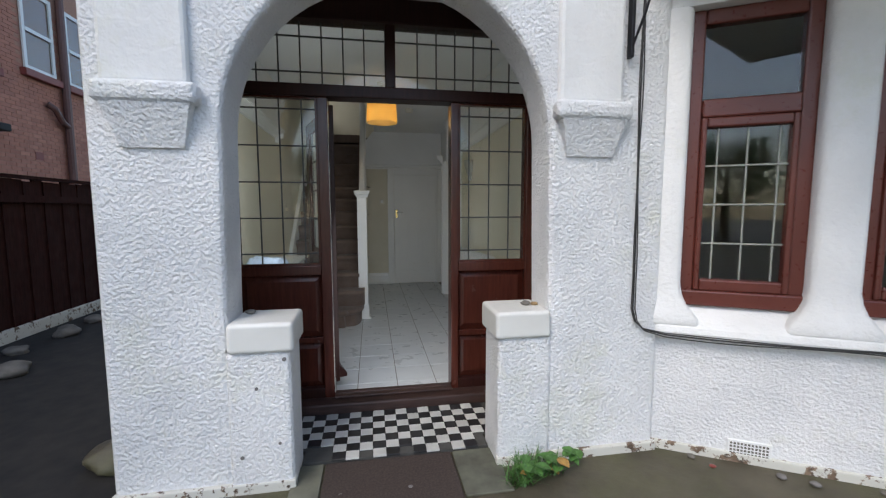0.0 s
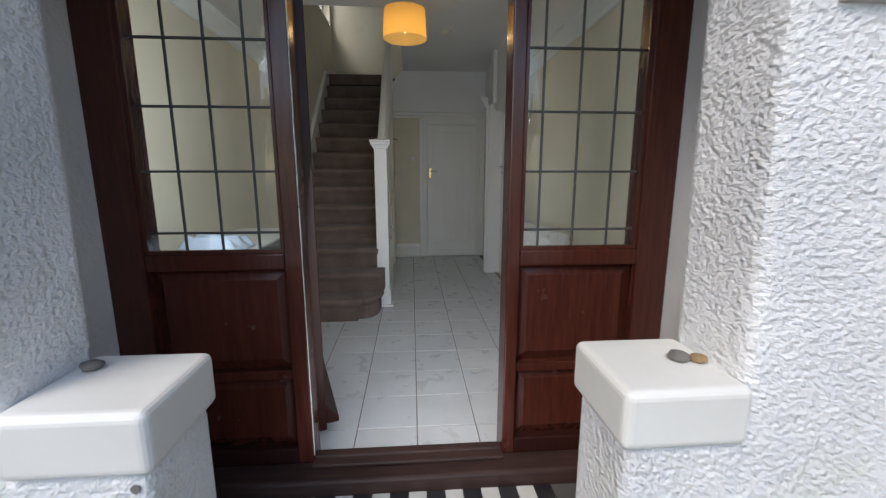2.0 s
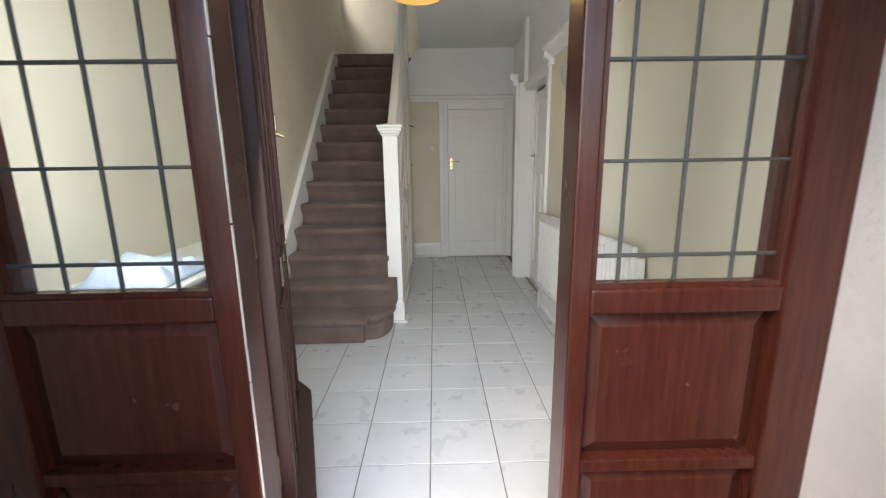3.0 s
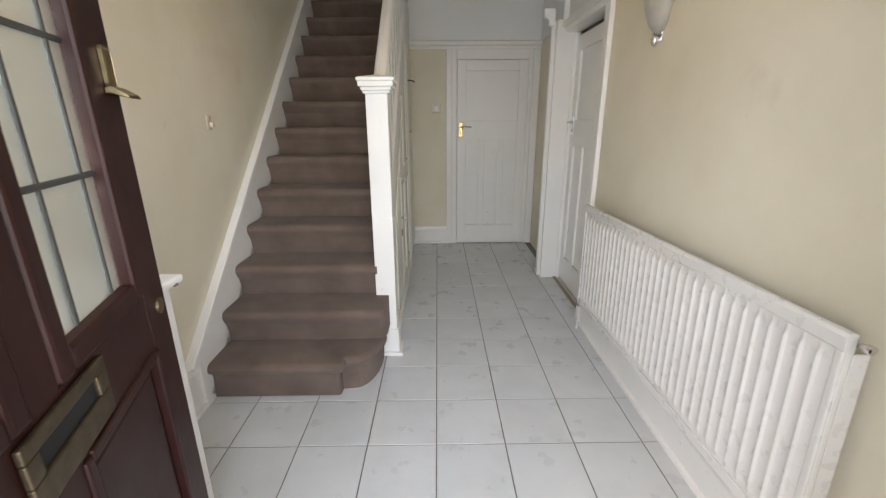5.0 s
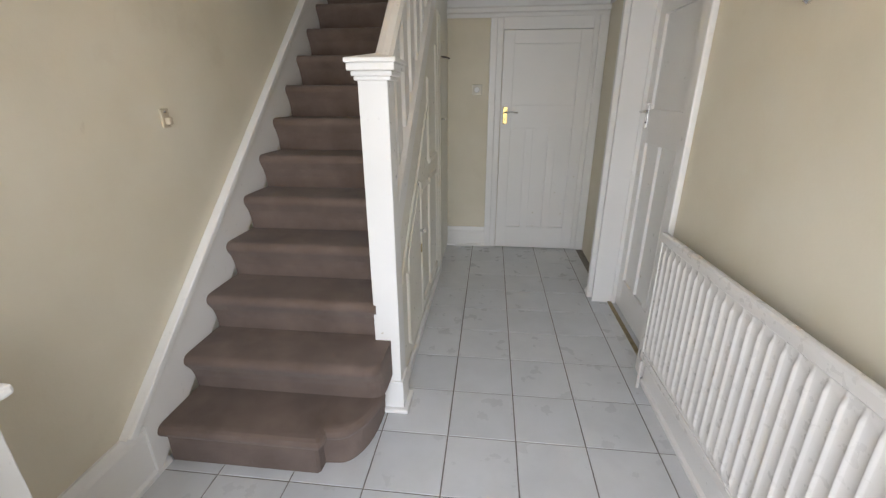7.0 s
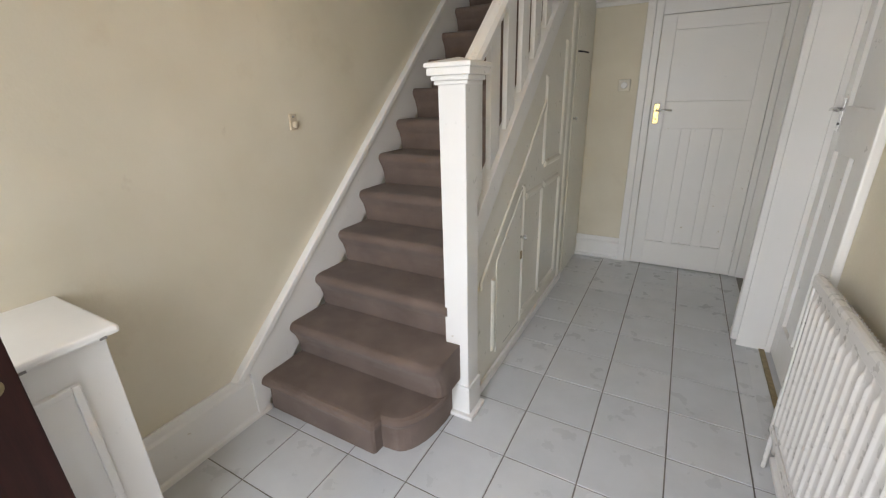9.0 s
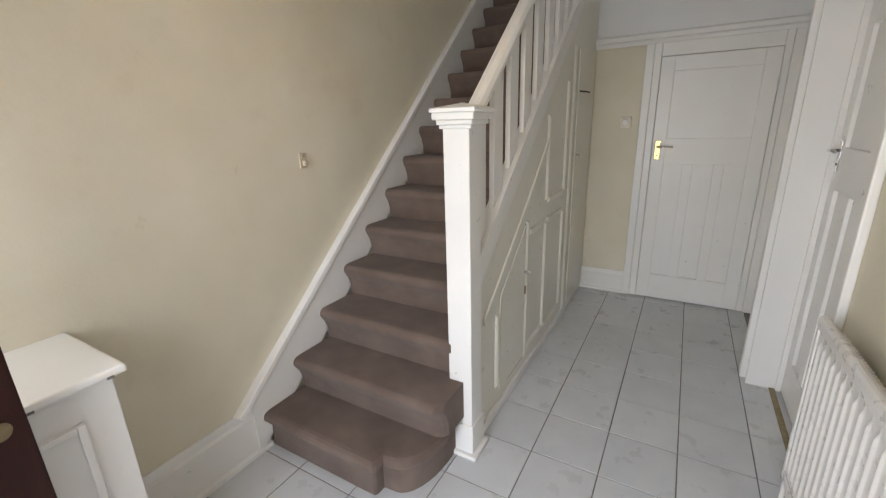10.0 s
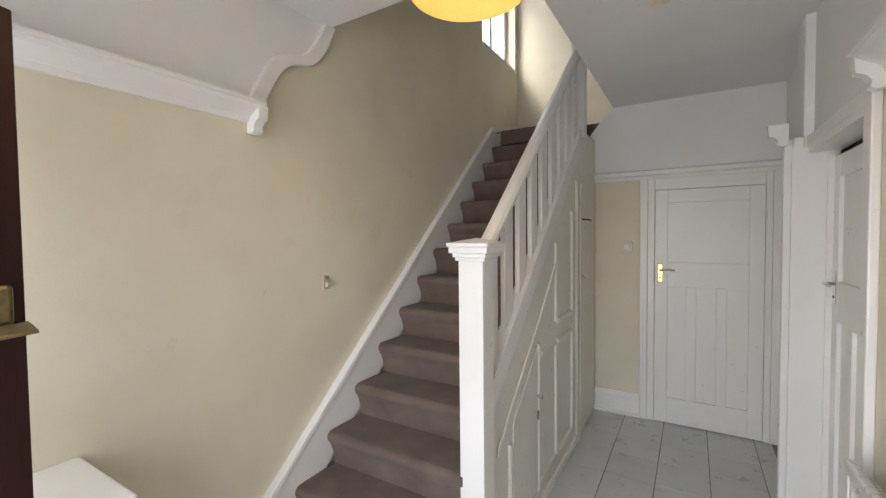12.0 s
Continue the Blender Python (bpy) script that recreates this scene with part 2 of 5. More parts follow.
# ---------------------------------------------------------------- mesh helpers
def box(bm, x0, x1, y0, y1, z0, z1, b=0.0, seg=2):
    x0, x1, y0, y1, z0, z1 = min(x0, x1), max(x0, x1), min(y0, y1), max(y0, y1), min(z0, z1), max(z0, z1)
    v = [bm.verts.new(p) for p in ((x0, y0, z0), (x1, y0, z0), (x1, y1, z0), (x0, y1, z0), (x0, y0, z1), (x1, y0, z1), (x1, y1, z1), (x0, y1, z1))]
    f = [bm.faces.new([v[i] for i in q]) for q in ((3, 2, 1, 0), (4, 5, 6, 7), (0, 1, 5, 4), (1, 2, 6, 5), (2, 3, 7, 6), (3, 0, 4, 7))]
    if b:
        e = {e for k in f for e in k.edges}
        bmesh.ops.bevel(bm, geom=list(e), offset=b, segments=seg, affect="EDGES", profile=0.5)
    return bm


def prism(bm, pts, vec, b=0.0):
    """A flat outline pushed along vec."""
    vec = Vector(vec)
    lo = [bm.verts.new(p) for p in pts]
    hi = [bm.verts.new(Vector(p) + vec) for p in pts]
    f = [bm.faces.new(lo[::-1]), bm.faces.new(hi)]
    k = len(pts)
    f += [bm.faces.new((lo[i], lo[(i + 1) % k], hi[(i + 1) % k], hi[i])) for i in range(k)]
    bmesh.ops.recalc_face_normals(bm, faces=f)
    if b:
        bmesh.ops.bevel(bm, geom=list({e for q in f for e in q.edges}), offset=b, segments=2, affect="EDGES", profile=0.5)
    return bm


def lathe(bm, profile, center=(0, 0, 0), axis="z", seg=24):
    c = Vector(center)
    rings = []
    for r, h in profile:
        ring = []
        for i in range(seg):
            a = 2 * math.pi * i / seg
            p = (r * math.cos(a), r * math.sin(a), h)
            p = {"z": p, "x": (p[2], p[0], p[1]), "y": (p[0], p[2], p[1])}[axis]
            ring.append(bm.verts.new(c + Vector(p)))
        rings.append(ring)
    for a, b in zip(rings, rings[1:]):
        for i in range(seg):
            j = (i + 1) % seg
            bm.faces.new((a[i], a[j], b[j], b[i]))
    bm.faces.new(rings[0][::-1])
    bm.faces.new(rings[-1])
    bmesh.ops.recalc_face_normals(bm, faces=bm.faces)
    return bm


def sweep(bm, path, r, seg=8):
    """A round rod along a line of points."""
    pts = [Vector(p) for p in path]
    rings = []
    for i, p in enumerate(pts):
        d = (pts[min(i + 1, len(pts) - 1)] - pts[max(i - 1, 0)]).normalized()
        side = d.cross(Vector((0.13, 0.27, 0.95))).normalized()
        up = side.cross(d)
        rings.append([bm.verts.new(p + r * (math.cos(2 * math.pi * k / seg) * side + math.sin(2 * math.pi * k / seg) * up)) for k in range(seg)])
    for a, b in zip(rings, rings[1:]):
        for i in range(seg):
            j = (i + 1) % seg
            bm.faces.new((a[i], a[j], b[j], b[i]))
    bm.faces.new(rings[0][::-1])
    bm.faces.new(rings[-1])
    bmesh.ops.recalc_face_normals(bm, faces=bm.faces)
    return bm


def mesh_of(name, bm, material, smooth=False):
    me = bpy.data.meshes.new(name)
    bm.to_mesh(me)
    bm.free()
    me.materials.append(material)
    if smooth:
        me.shade_smooth()
    return me


def part(name, bm, material, parent, label="", smooth=False):
    ob = new(name, mesh_of(name, bm, material, smooth))
    ob.parent = parent
    return tagged(ob, label) if label else ob


def solid(name, bm, material, label, category="", kind="", group="", smooth=False):
    return tagged(new(name, mesh_of(name, bm, material, smooth)), label, category, group, kind)


def setting(name, bm, material, label, category, smooth=False):
    return solid(name, bm, material, label, category, "structure", "", smooth)


def empty(name, label, category, m=None, kind="", group=""):
    ob = tagged(new(name), label, category, group, kind)
    if m is not None:
        ob.matrix_world = m
    return ob


def B():
    return bmesh.new()


def boxes(*rows, b=0.0):
    bm = B()
    for r in rows:
        box(bm, *r, b=b)
    return bm


def soften(ob, width=0.015, seg=3):
    mod = ob.modifiers.new("bevel", "BEVEL")
    mod.width, mod.segments, mod.limit_method, mod.angle_limit = width, seg, "ANGLE", radians(40)
    return ob


# ---------------------------------------------------------------- structure: plan numbers
GROUND = -0.05
HALL_L, HALL_R, FAR = -1.14, 1.09, 4.72
CAS = 1.05                            # face of the side door's far casing
CEIL = 2.74
WELL_X, WELL_Y = -0.06, 2.36          # edges of the stairwell in the hall ceiling
END_Y, TOP = 5.20, 5.10
PITCH = 0.308

# ground outside and hall slab
setting("ground", boxes((-60, 60, -60, 60, -0.3, GROUND)), PAVING, "damp dark concrete ground round the house", "ground")
setting("floor", boxes((-1.30, 1.30, 0.02, 5.4, -0.045, -0.004)), GROUT, "grey grout bed under the hall tiles", "floor")

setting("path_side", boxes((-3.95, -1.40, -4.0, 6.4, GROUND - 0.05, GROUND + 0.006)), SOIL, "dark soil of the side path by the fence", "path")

# front wall with the round arch
arch = [(0.808 * math.cos(a), 1.73 + 0.815 * math.sin(a)) for a in [math.pi * (1 - i / 28) for i in range(29)]]
outline = [(-1.37, GROUND - 0.1), (-0.825, GROUND - 0.1), (-0.825, 0.85)] + arch + [(0.825, 0.85), (0.825, GROUND - 0.1), (1.50, GROUND - 0.1), (1.50, 3.6), (-1.37, 3.6)]
bm = B()
prism(bm, [(x, -0.82, z) for x, z in outline], (0, 0.28, 0))
soften(setting("wall_front", bm, ROUGHCAST, "white-painted roughcast front wall with a round porch arch", "wall"), 0.03)
setting("wall_porch_left", boxes((-1.37, -1.155, -0.54, 0.16, GROUND, 3.6)), SMOOTH, "white-painted porch side wall", "wall")
setting("wall_porch_right", boxes((1.14, 1.50, -0.54, 0.16, GROUND, 3.6)), SMOOTH, "white-painted porch side wall", "wall")
setting("ceiling_porch", boxes((-1.155, 1.14, -0.54, 0.16, 2.76, 2.9)), SMOOTH, "white porch ceiling", "ceiling")
setting("wall_above_porch", boxes((-1.37, 1.50, -0.54, 0.16, 2.9, 3.6)), SMOOTH, "white wall above the porch", "wall")
setting("wall_front_upper", boxes((-1.37, 1.50, -0.5, 0.16, 3.6, 5.3)), SMOOTH, "white upper front wall", "wall")

# hall: left wall with the stair window
WY0, WY1, WZ0, WZ1 = 4.30, 5.12, 3.42, 4.55
bm = boxes((-1.37, HALL_L, 0.16, WY0, GROUND, TOP + .2), (-1.37, HALL_L, WY1, END_Y + 0.2, GROUND, TOP + .2),
           (-1.37, HALL_L, WY0, WY1, GROUND, WZ0), (-1.37, HALL_L, WY0, WY1, WZ1, TOP + .2))
setting("wall_left", bm, CREAM, "cream-painted plaster wall beside the stairs", "wall")
setting("wall_end", boxes((HALL_L, 1.3, END_Y, END_Y + 0.2, 2.6, TOP + .2)), CREAM, "cream end wall of the stair landing", "wall")
# far wall, its upper left corner cut by the landing
bm = B()
prism(bm, [(x, FAR, z) for x, z in ((-0.30, -0.04), (1.30, -0.04), (1.30, CEIL), (-0.085, CEIL), (-0.30, 2.46))], (0, 0.14, 0))
setting("wall_far", bm, CREAM, "cream-painted far wall of the hall", "wall")
# right wall with the doorway
DY0, DY1, DTOP = 2.74, 3.57, 2.06
setting("wall_right", boxes((HALL_R, 1.19, 0.16, DY0, -0.04, CEIL), (HALL_R, 1.19, DY0, DY1, DTOP, CEIL),
        (CAS, 1.19, DY1, 3.74, -0.04, CEIL)), CREAM, "cream-painted plaster wall behind the radiator", "wall")
setting("wall_right_far", boxes((1.15, 1.29, 3.74, FAR, -0.04, CEIL)), CREAM, "cream wall in the far corner of the hall", "wall")
# ceilings
setting("ceiling", boxes((HALL_L, 1.19, 0.16, WELL_Y, CEIL, CEIL + 0.22), (WELL_X, 1.29, WELL_Y, FAR + 0.14, CEIL, CEIL + 0.22)), CEILING, "white hall ceiling with an open stairwell", "ceiling")
setting("ceiling_upper", boxes((-1.37, 1.5, 0.16, END_Y + .2, TOP, TOP + 0.15)), CEILING, "white ceiling above the stairs", "ceiling")
setting("wall_upper_right", boxes((1.29, 1.5, 0.16, END_Y + .2, CEIL, TOP)), CREAM, "cream upper landing wall", "wall")
setting("wall_upper_front", boxes((HALL_L, 1.29, 1.2, 1.35, CEIL + 0.22, TOP)), CREAM, "cream upper landing wall", "wall")
setting("floor_landing", boxes((HALL_L, -0.32, 4.63, END_Y, 2.52, 2.66), (-0.32, 1.29, FAR + 0.14, END_Y, 2.52, 2.66)), CARPET, "taupe carpeted stair landing", "floor")
# room behind the bay
setting("wall_room", boxes((1.19, 5.0, 3.74, 3.9, -0.04, CEIL), (4.9, 5.0, -3.0, 3.74, -0.04, CEIL)), CREAM, "plain wall of the front room", "wall")
setting("floor_room", boxes((1.9, 4.9, -0.3, 3.74, -0.04, -0.01)), CARPET, "carpeted floor of the front room", "floor")
setting("ceiling_room", boxes((1.29, 5.0, -3.0, 3.9, CEIL, CEIL + 0.2)), CEILING, "white ceiling of the front room", "ceiling")

# white frieze above the plate rail
setting("trim_frieze_right", boxes((HALL_R - 0.004, HALL_R, 0.16, 2.62, 2.20, CEIL), (HALL_R - 0.004, HALL_R, 2.62, 3.562, 2.122, CEIL), (1.146, 1.15, 3.744, FAR - 0.01, 2.16, CEIL), (CAS - 0.004, CAS, 3.566, 3.74, 2.12, CEIL), (CAS, HALL_R, 3.562, 3.57, 2.12, CEIL)), CEILING, "white frieze above the rail", "trim")
bm = B()
prism(bm, [(x, FAR - 0.004, z) for x, z in ((-0.27, 2.16), (1.15, 2.16), (1.15, CEIL), (-0.085, CEIL), (-0.27, 2.50))], (0, 0.004, 0))
setting("trim_frieze_far", bm, CEILING, "white frieze above the rail", "trim")
ogee = [(1.93, 2.20)] + [(1.93 + 0.46 * t, 2.20 + 0.54 * (t + 0.13 * math.sin(2 * math.pi * t))) for t in [i / 14 for i in range(1, 15)]]
bm = B()
prism(bm, [(HALL_L, y, z) for y, z in [(0.16, 2.20)] + ogee + [(0.16, CEIL)]], (0.006, 0, 0))
setting("trim_frieze_left", bm, CEILING, "white frieze that ends in an ogee curve", "trim")
bm = B()
lo = [Vector((HALL_L, y, z)) for y, z in ogee]
inner = [p + Vector((0, -0.058, 0.036)) for p in lo]
prism(bm, lo + inner[::-1], (0.035, 0, 0), b=0.006)
setting("trim_ogee", bm, GLOSS, "white moulded ogee edge of the frieze", "trim")


def plate_rail(name, x, side, y0, y1):
    """A shelf with a coved underside along a side wall."""
    prof = [(0, 2.13), (0.018, 2.13), (0.024, 2.15), (0.05, 2.165), (0.085, 2.185), (0.09, 2.20), (0.105, 2.20), (0.105, 2.215), (0, 2.215)]
    k = B()
    prism(k, [(x + side * d, y0, z) for d, z in prof], (0, y1 - y0, 0))
    return setting(name, k, GLOSS, "white moulded plate rail", "trim")


plate_rail("trim_rail_left", HALL_L, 1, 0.16, 1.90)
plate_rail("trim_rail_right", HALL_R, -1, 0.16, 2.62)
bm = B()
prism(bm, [(x, FAR - d, z) for x, d, z in ((-0.25, 0.0, 2.085), (-0.25, 0.02, 2.085), (-0.25, 0.03, 2.11), (-0.25, 0.05, 2.12), (-0.25, 0.05, 2.15), (-0.25, 0.03, 2.165), (-0.25, 0, 2.165))], (1.40, 0, 0))
setting("trim_rail_far", bm, GLOSS, "white picture rail over the far door", "trim")


def bracket(x, y, side):
    k = B()
    prof = [(0, 2.085), (0.03, 2.08), (0.05, 2.09), (0.045, 2.11), (0.06, 2.13), (0.085, 2.14), (0.09, 2.20), (0, 2.20)]
    prism(k, [(x + side * d, y, z) for d, z in prof], (0, 0.05, 0), b=0.004)
    return solid("rail_bracket", k, GLOSS, "small white scrolled bracket under the plate rail", "bracket", group="rail brackets")


bracket(HALL_L, 1.87, 1)
bracket(HALL_R, 2.60, -1)
bracket(CAS - 0.06, 3.585, -1)

# skirting boards
def skirting(name, pts, vec, material=GLOSS):
    k = B()
    prism(k, pts, vec)
    return setting(name, k, material, "white-painted moulded skirting board", "baseboard")


def skirt_profile(d0, h):
    return [(0, 0), (d0 + 0.014, 0), (d0 + 0.014, 0.02), (d0, 0.028), (d0, h - 0.05), (d0 - 0.007, h - 0.035), (d0 - 0.012, h), (0, h)]


skirting("baseboard_left", [(HALL_L + d, 1.25, z) for d, z in skirt_profile(0.022, 0.26)], (0, 0.62, 0))
skirting("baseboard_left_front", [(HALL_L + d, 0.16, z) for d, z in skirt_profile(0.022, 0.26)], (0, 0.10, 0))
skirting("baseboard_right", [(HALL_R - d, 0.16, z) for d, z in skirt_profile(0.030, 0.20)], (0, 2.46, 0))
skirting("baseboard_far", [(-0.25, FAR - d, z) for d, z in skirt_profile(0.022, 0.20)], (0.42, 0, 0))
skirting("baseboard_stub", [(CAS - d, 3.66, z) for d, z in skirt_profile(0.05, 0.20)], (0, 0.09, 0))

# ---------------------------------------------------------------- porch front: timber screen
FRAME_D = 0.12


def came_grid(parent, x0, x1, z0, z1, xs, zs, y, mat=LEAD, w=0.009):
    for x in xs:
        part("came", box(B(), x - w / 2, x + w / 2, y - 0.006, y + 0.006, z0, z1, b=0.002, seg=1), mat, parent)
    for z in zs:
        part("came", box(B(), x0, x1, y - 0.0075, y + 0.0075, z - w / 2, z + w / 2, b=0.002, seg=1), mat, parent)


def pane(parent, x0, x1, y, z0, z1, mat=GLASS):
    ob = part("pane", box(B(), x0, x1, y - 0.002, y + 0.002, z0, z1), mat, parent)
    ob.visible_shadow = False
    return ob


def raised_panel(bm, x0, x1, y, z0, z1, proud=0.012, slope=0.03):
    """A fielded panel that faces -y."""
    o = [bm.verts.new(p) for p in ((x0, y, z0), (x1, y, z0), (x1, y, z1), (x0, y, z1))]
    s = slope
    m_ = [bm.verts.new(p) for p in ((x0 + s, y - proud, z0 + s), (x1 - s, y - proud, z0 + s), (x1 - s, y - proud, z1 - s), (x0 + s, y - proud, z1 - s))]
    bk = [bm.verts.new((v.co.x, y + 0.012, v.co.z)) for v in o]
    bm.faces.new(m_)
    bm.faces.new(bk[::-1])
    for i in range(4):
        j = (i + 1) % 4
        bm.faces.new((o[i], o[j], m_[j], m_[i]))
        bm.faces.new((bk[i], bk[j], o[j], o[i]))
    return bm


screen = empty("door_frame", "dark mahogany-stained timber porch screen with leaded sidelights", "door frame", kind="structure")
for x0, x1 in ((-1.155, -1.012), (-0.475, -0.405), (0.435, 0.49), (0.997, 1.14)):
    part("post", box(B(), x0, x1, 0, FRAME_D, -0.02, 2.60 if abs(x0) > .9 or abs(x1) > .9 else 2.11, b=0.006), MAHOGANY, screen)
# pale strip added on the hinge post for the light in the door gap
k = B()
for i in range(24):
    z, o = 0.075 + i * 0.0845, 0.0012 * math.sin(i * 1.9) + 0.001 * math.sin(i * 4.3)
    box(k, -0.4055, -0.4028 + 0.6 * o, -0.0015 + 0.4 * o, 0.006, z, z + 0.0845 - 0.006 * (i % 5 == 2))
part("draught_strip", k, PLASTIC, screen, "pale uneven strip on the hinge post standing in for the lit door gap")
part("transom", box(B(), -1.012, 0.997, -0.015, FRAME_D, 2.11, 2.19, b=0.008), MAHOGANY_SHADED, screen)
part("head", box(B(), -1.155, 1.14, -0.02, FRAME_D, 2.60, 2.76, b=0.008), MAHOGANY_SHADED, screen)
part("mullion", box(B(), -0.02, 0.05, 0, FRAME_D, 2.19, 2.60, b=0.006), MAHOGANY_SHADED, screen)
part("sill", box(B(), -1.155, 1.14, -0.13, 0.0, -0.05, 0.045, b=0.014), WORN_SILL, screen, "worn dark timber sill with bare patches")
part("nosing", box(B(), -0.405, 0.435, -0.055, -0.001, 0.047, 0.064, b=0.006), WORN_SILL, screen)
part("threshold", box(B(), -0.405, 0.435, 0.0, 0.05, -0.04, 0.068, b=0.008), WORN_SILL, screen, "worn dark threshold")
for x0, x1 in ((-1.012, -0.475), (0.49, 0.997)):
    part("lock_rail", box(B(), x0, x1, 0.002, 0.10, 0.915, 0.985, b=0.008), MAHOGANY, screen)
    part("mid_rail", box(B(), x0, x1, 0.008, 0.10, 0.435, 0.475, b=0.004), MAHOGANY, screen)
    part("bottom_rail", box(B(), x0, x1, 0.0, 0.10, 0.02, 0.11, b=0.006), MAHOGANY_SHADED, screen)
    part("panel", raised_panel(B(), x0, x1, 0.05, 0.475, 0.915, 0.02, 0.045), MAHOGANY, screen)
    part("panel", raised_panel(B(), x0, x1, 0.05, 0.11, 0.435, 0.02, 0.045), MAHOGANY, screen)
    # glazing beads
    part("bead", boxes((x0, x0 + 0.014, 0.012, 0.032, 0.985, 2.11), (x1 - 0.014, x1, 0.012, 0.032, 0.985, 2.11), (x0 + 0.014, x1 - 0.014, 0.012, 0.032, 0.985, 0.999),
                       (x0 + 0.014, x1 - 0.014, 0.012, 0.032, 2.096, 2.11)), MAHOGANY, screen)
    pane(screen, x0, x1, 0.04, 0.985, 2.11)
came_grid(screen, -1.012, -0.475, 0.985, 2.11, (-0.863, -0.722, -0.578), (1.066, 1.308, 1.550, 1.792, 2.034), 0.04)
came_grid(screen, 0.49, 0.997, 0.985, 2.11, (0.572, 0.722, 0.873), (1.066, 1.308, 1.545, 1.785, 2.025), 0.04)
for x0, x1 in ((-1.012, -0.02), (0.05, 0.997)):
    pane(screen, x0, x1, 0.04, 2.19, 2.60)
    came_grid(screen, x0, x1, 2.19, 2.60, [x0 + 0.02 + (x1 - x0 - 0.02) * i / 7 for i in range(1, 7)], (2.275, 2.50), 0.04)

# porch piers with caps
for s in (-1, 1):
    xi, xo = s * 0.535, s * 0.84
    low_pier = ob = setting("pier_porch", boxes((xi, xo, -0.835, -0.56, GROUND - 0.05, 0.67)), ROUGHCAST, "low white roughcast pier beside the porch step", "pier")
    soften(ob, 0.025)
    ob = solid("pier_cap", boxes((s * 0.515, s * 0.825, -0.855, -0.545, 0.67, 0.82), b=0.0), CAP, "thick white gloss-painted pier cap with chips", "coping", group="porch pier caps")
    soften(ob, 0.022, 4)
    # corbel block: slab over a tapered base
    cx = s * 1.09 if s < 0 else 1.03
    k = B()
    box(k, cx - 0.215, cx + 0.215, -0.90, -0.80, 1.83, 1.93, b=0.032, seg=3)
    corbel = solid("corbel", k, ROUGHCAST, "white roughcast corbel block on the porch wall", "corbel", group="porch corbels")
    k = B()
    lo = [k.verts.new(p) for p in ((cx - 0.13, -0.835, 1.645), (cx + 0.13, -0.835, 1.645), (cx + 0.13, -0.80, 1.645), (cx - 0.13, -0.80, 1.645))]
    hi = [k.verts.new(p) for p in ((cx - 0.18, -0.885, 1.835), (cx + 0.18, -0.885, 1.835), (cx + 0.18, -0.80, 1.835), (cx - 0.18, -0.80, 1.835))]
    k.faces.new(lo[::-1])
    k.faces.new(hi)
    for i in range(4):
        k.faces.new((lo[i], lo[(i + 1) % 4], hi[(i + 1) % 4], hi[i]))
    part("base", k, ROUGHCAST, corbel)
    # pilaster strip above the corbel
    k = B()
    box(k, cx - 0.19, cx + 0.17, -0.86, -0.81, 1.92, 3.6, b=0.02)
    setting("pilaster", k, SMOOTH, "white smooth pilaster above the corbel", "wall")

    if s < 0:
        for hx, hz, hr in ((-0.565, 0.632, 0.011), (-0.70, 0.49, 0.009), (-0.60, 0.20, 0.008), (-0.78, 0.14, 0.010)):
            part("chip", lathe(B(), [(hr, -0.003), (hr * 0.7, 0.012)], (hx, -0.836, hz), "y", 9), PEBBLE, low_pier, "dark chip in the paint")

# plinth strip at the foot of the walls
setting("trim_plinth", boxes((-1.375, -0.53, -0.845, -0.80, GROUND - 0.01, 0.0), (0.53, 1.50, -0.845, -0.80, GROUND - 0.01, 0.0), b=0.006), PLINTH, "flaking grey plinth at the wall foot", "trim")

# ---------------------------------------------------------------- bay window
bay_m = pose(1.497, -0.79, 0, 0, 0, -30.7)


def bay_setting(name, bm, mat, label, category, smooth=False):
    ob = setting(name, bm, mat, label, category, smooth)
    ob.matrix_world = bay_m
    return ob


soften(bay_setting("wall_bay", boxes((0, 2.4, 0, 0.25, GROUND - 0.05, 0.66)), ROUGHCAST, "white roughcast wall under the bay window", "wall"), 0.012)
bay_setting("trim_bay_plinth", boxes((0.0, 2.4, -0.02, 0.02, GROUND - 0.05, 0.0), b=0.008), PLINTH, "flaking plinth under the bay", "trim")
k = B()
prof = [(0.25, 0.62), (-0.015, 0.62), (-0.045, 0.64), (-0.055, 0.67), (-0.045, 0.70), (-0.015, 0.73), (0.04, 0.77), (0.09, 0.81), (0.25, 0.81)]
prism(k, [(0.0, y, z) for y, z in prof], (2.4, 0, 0))
soften(bay_setting("sill_bay", k, SMOOTH, "rounded white rendered bay sill", "sill"), 0.02)
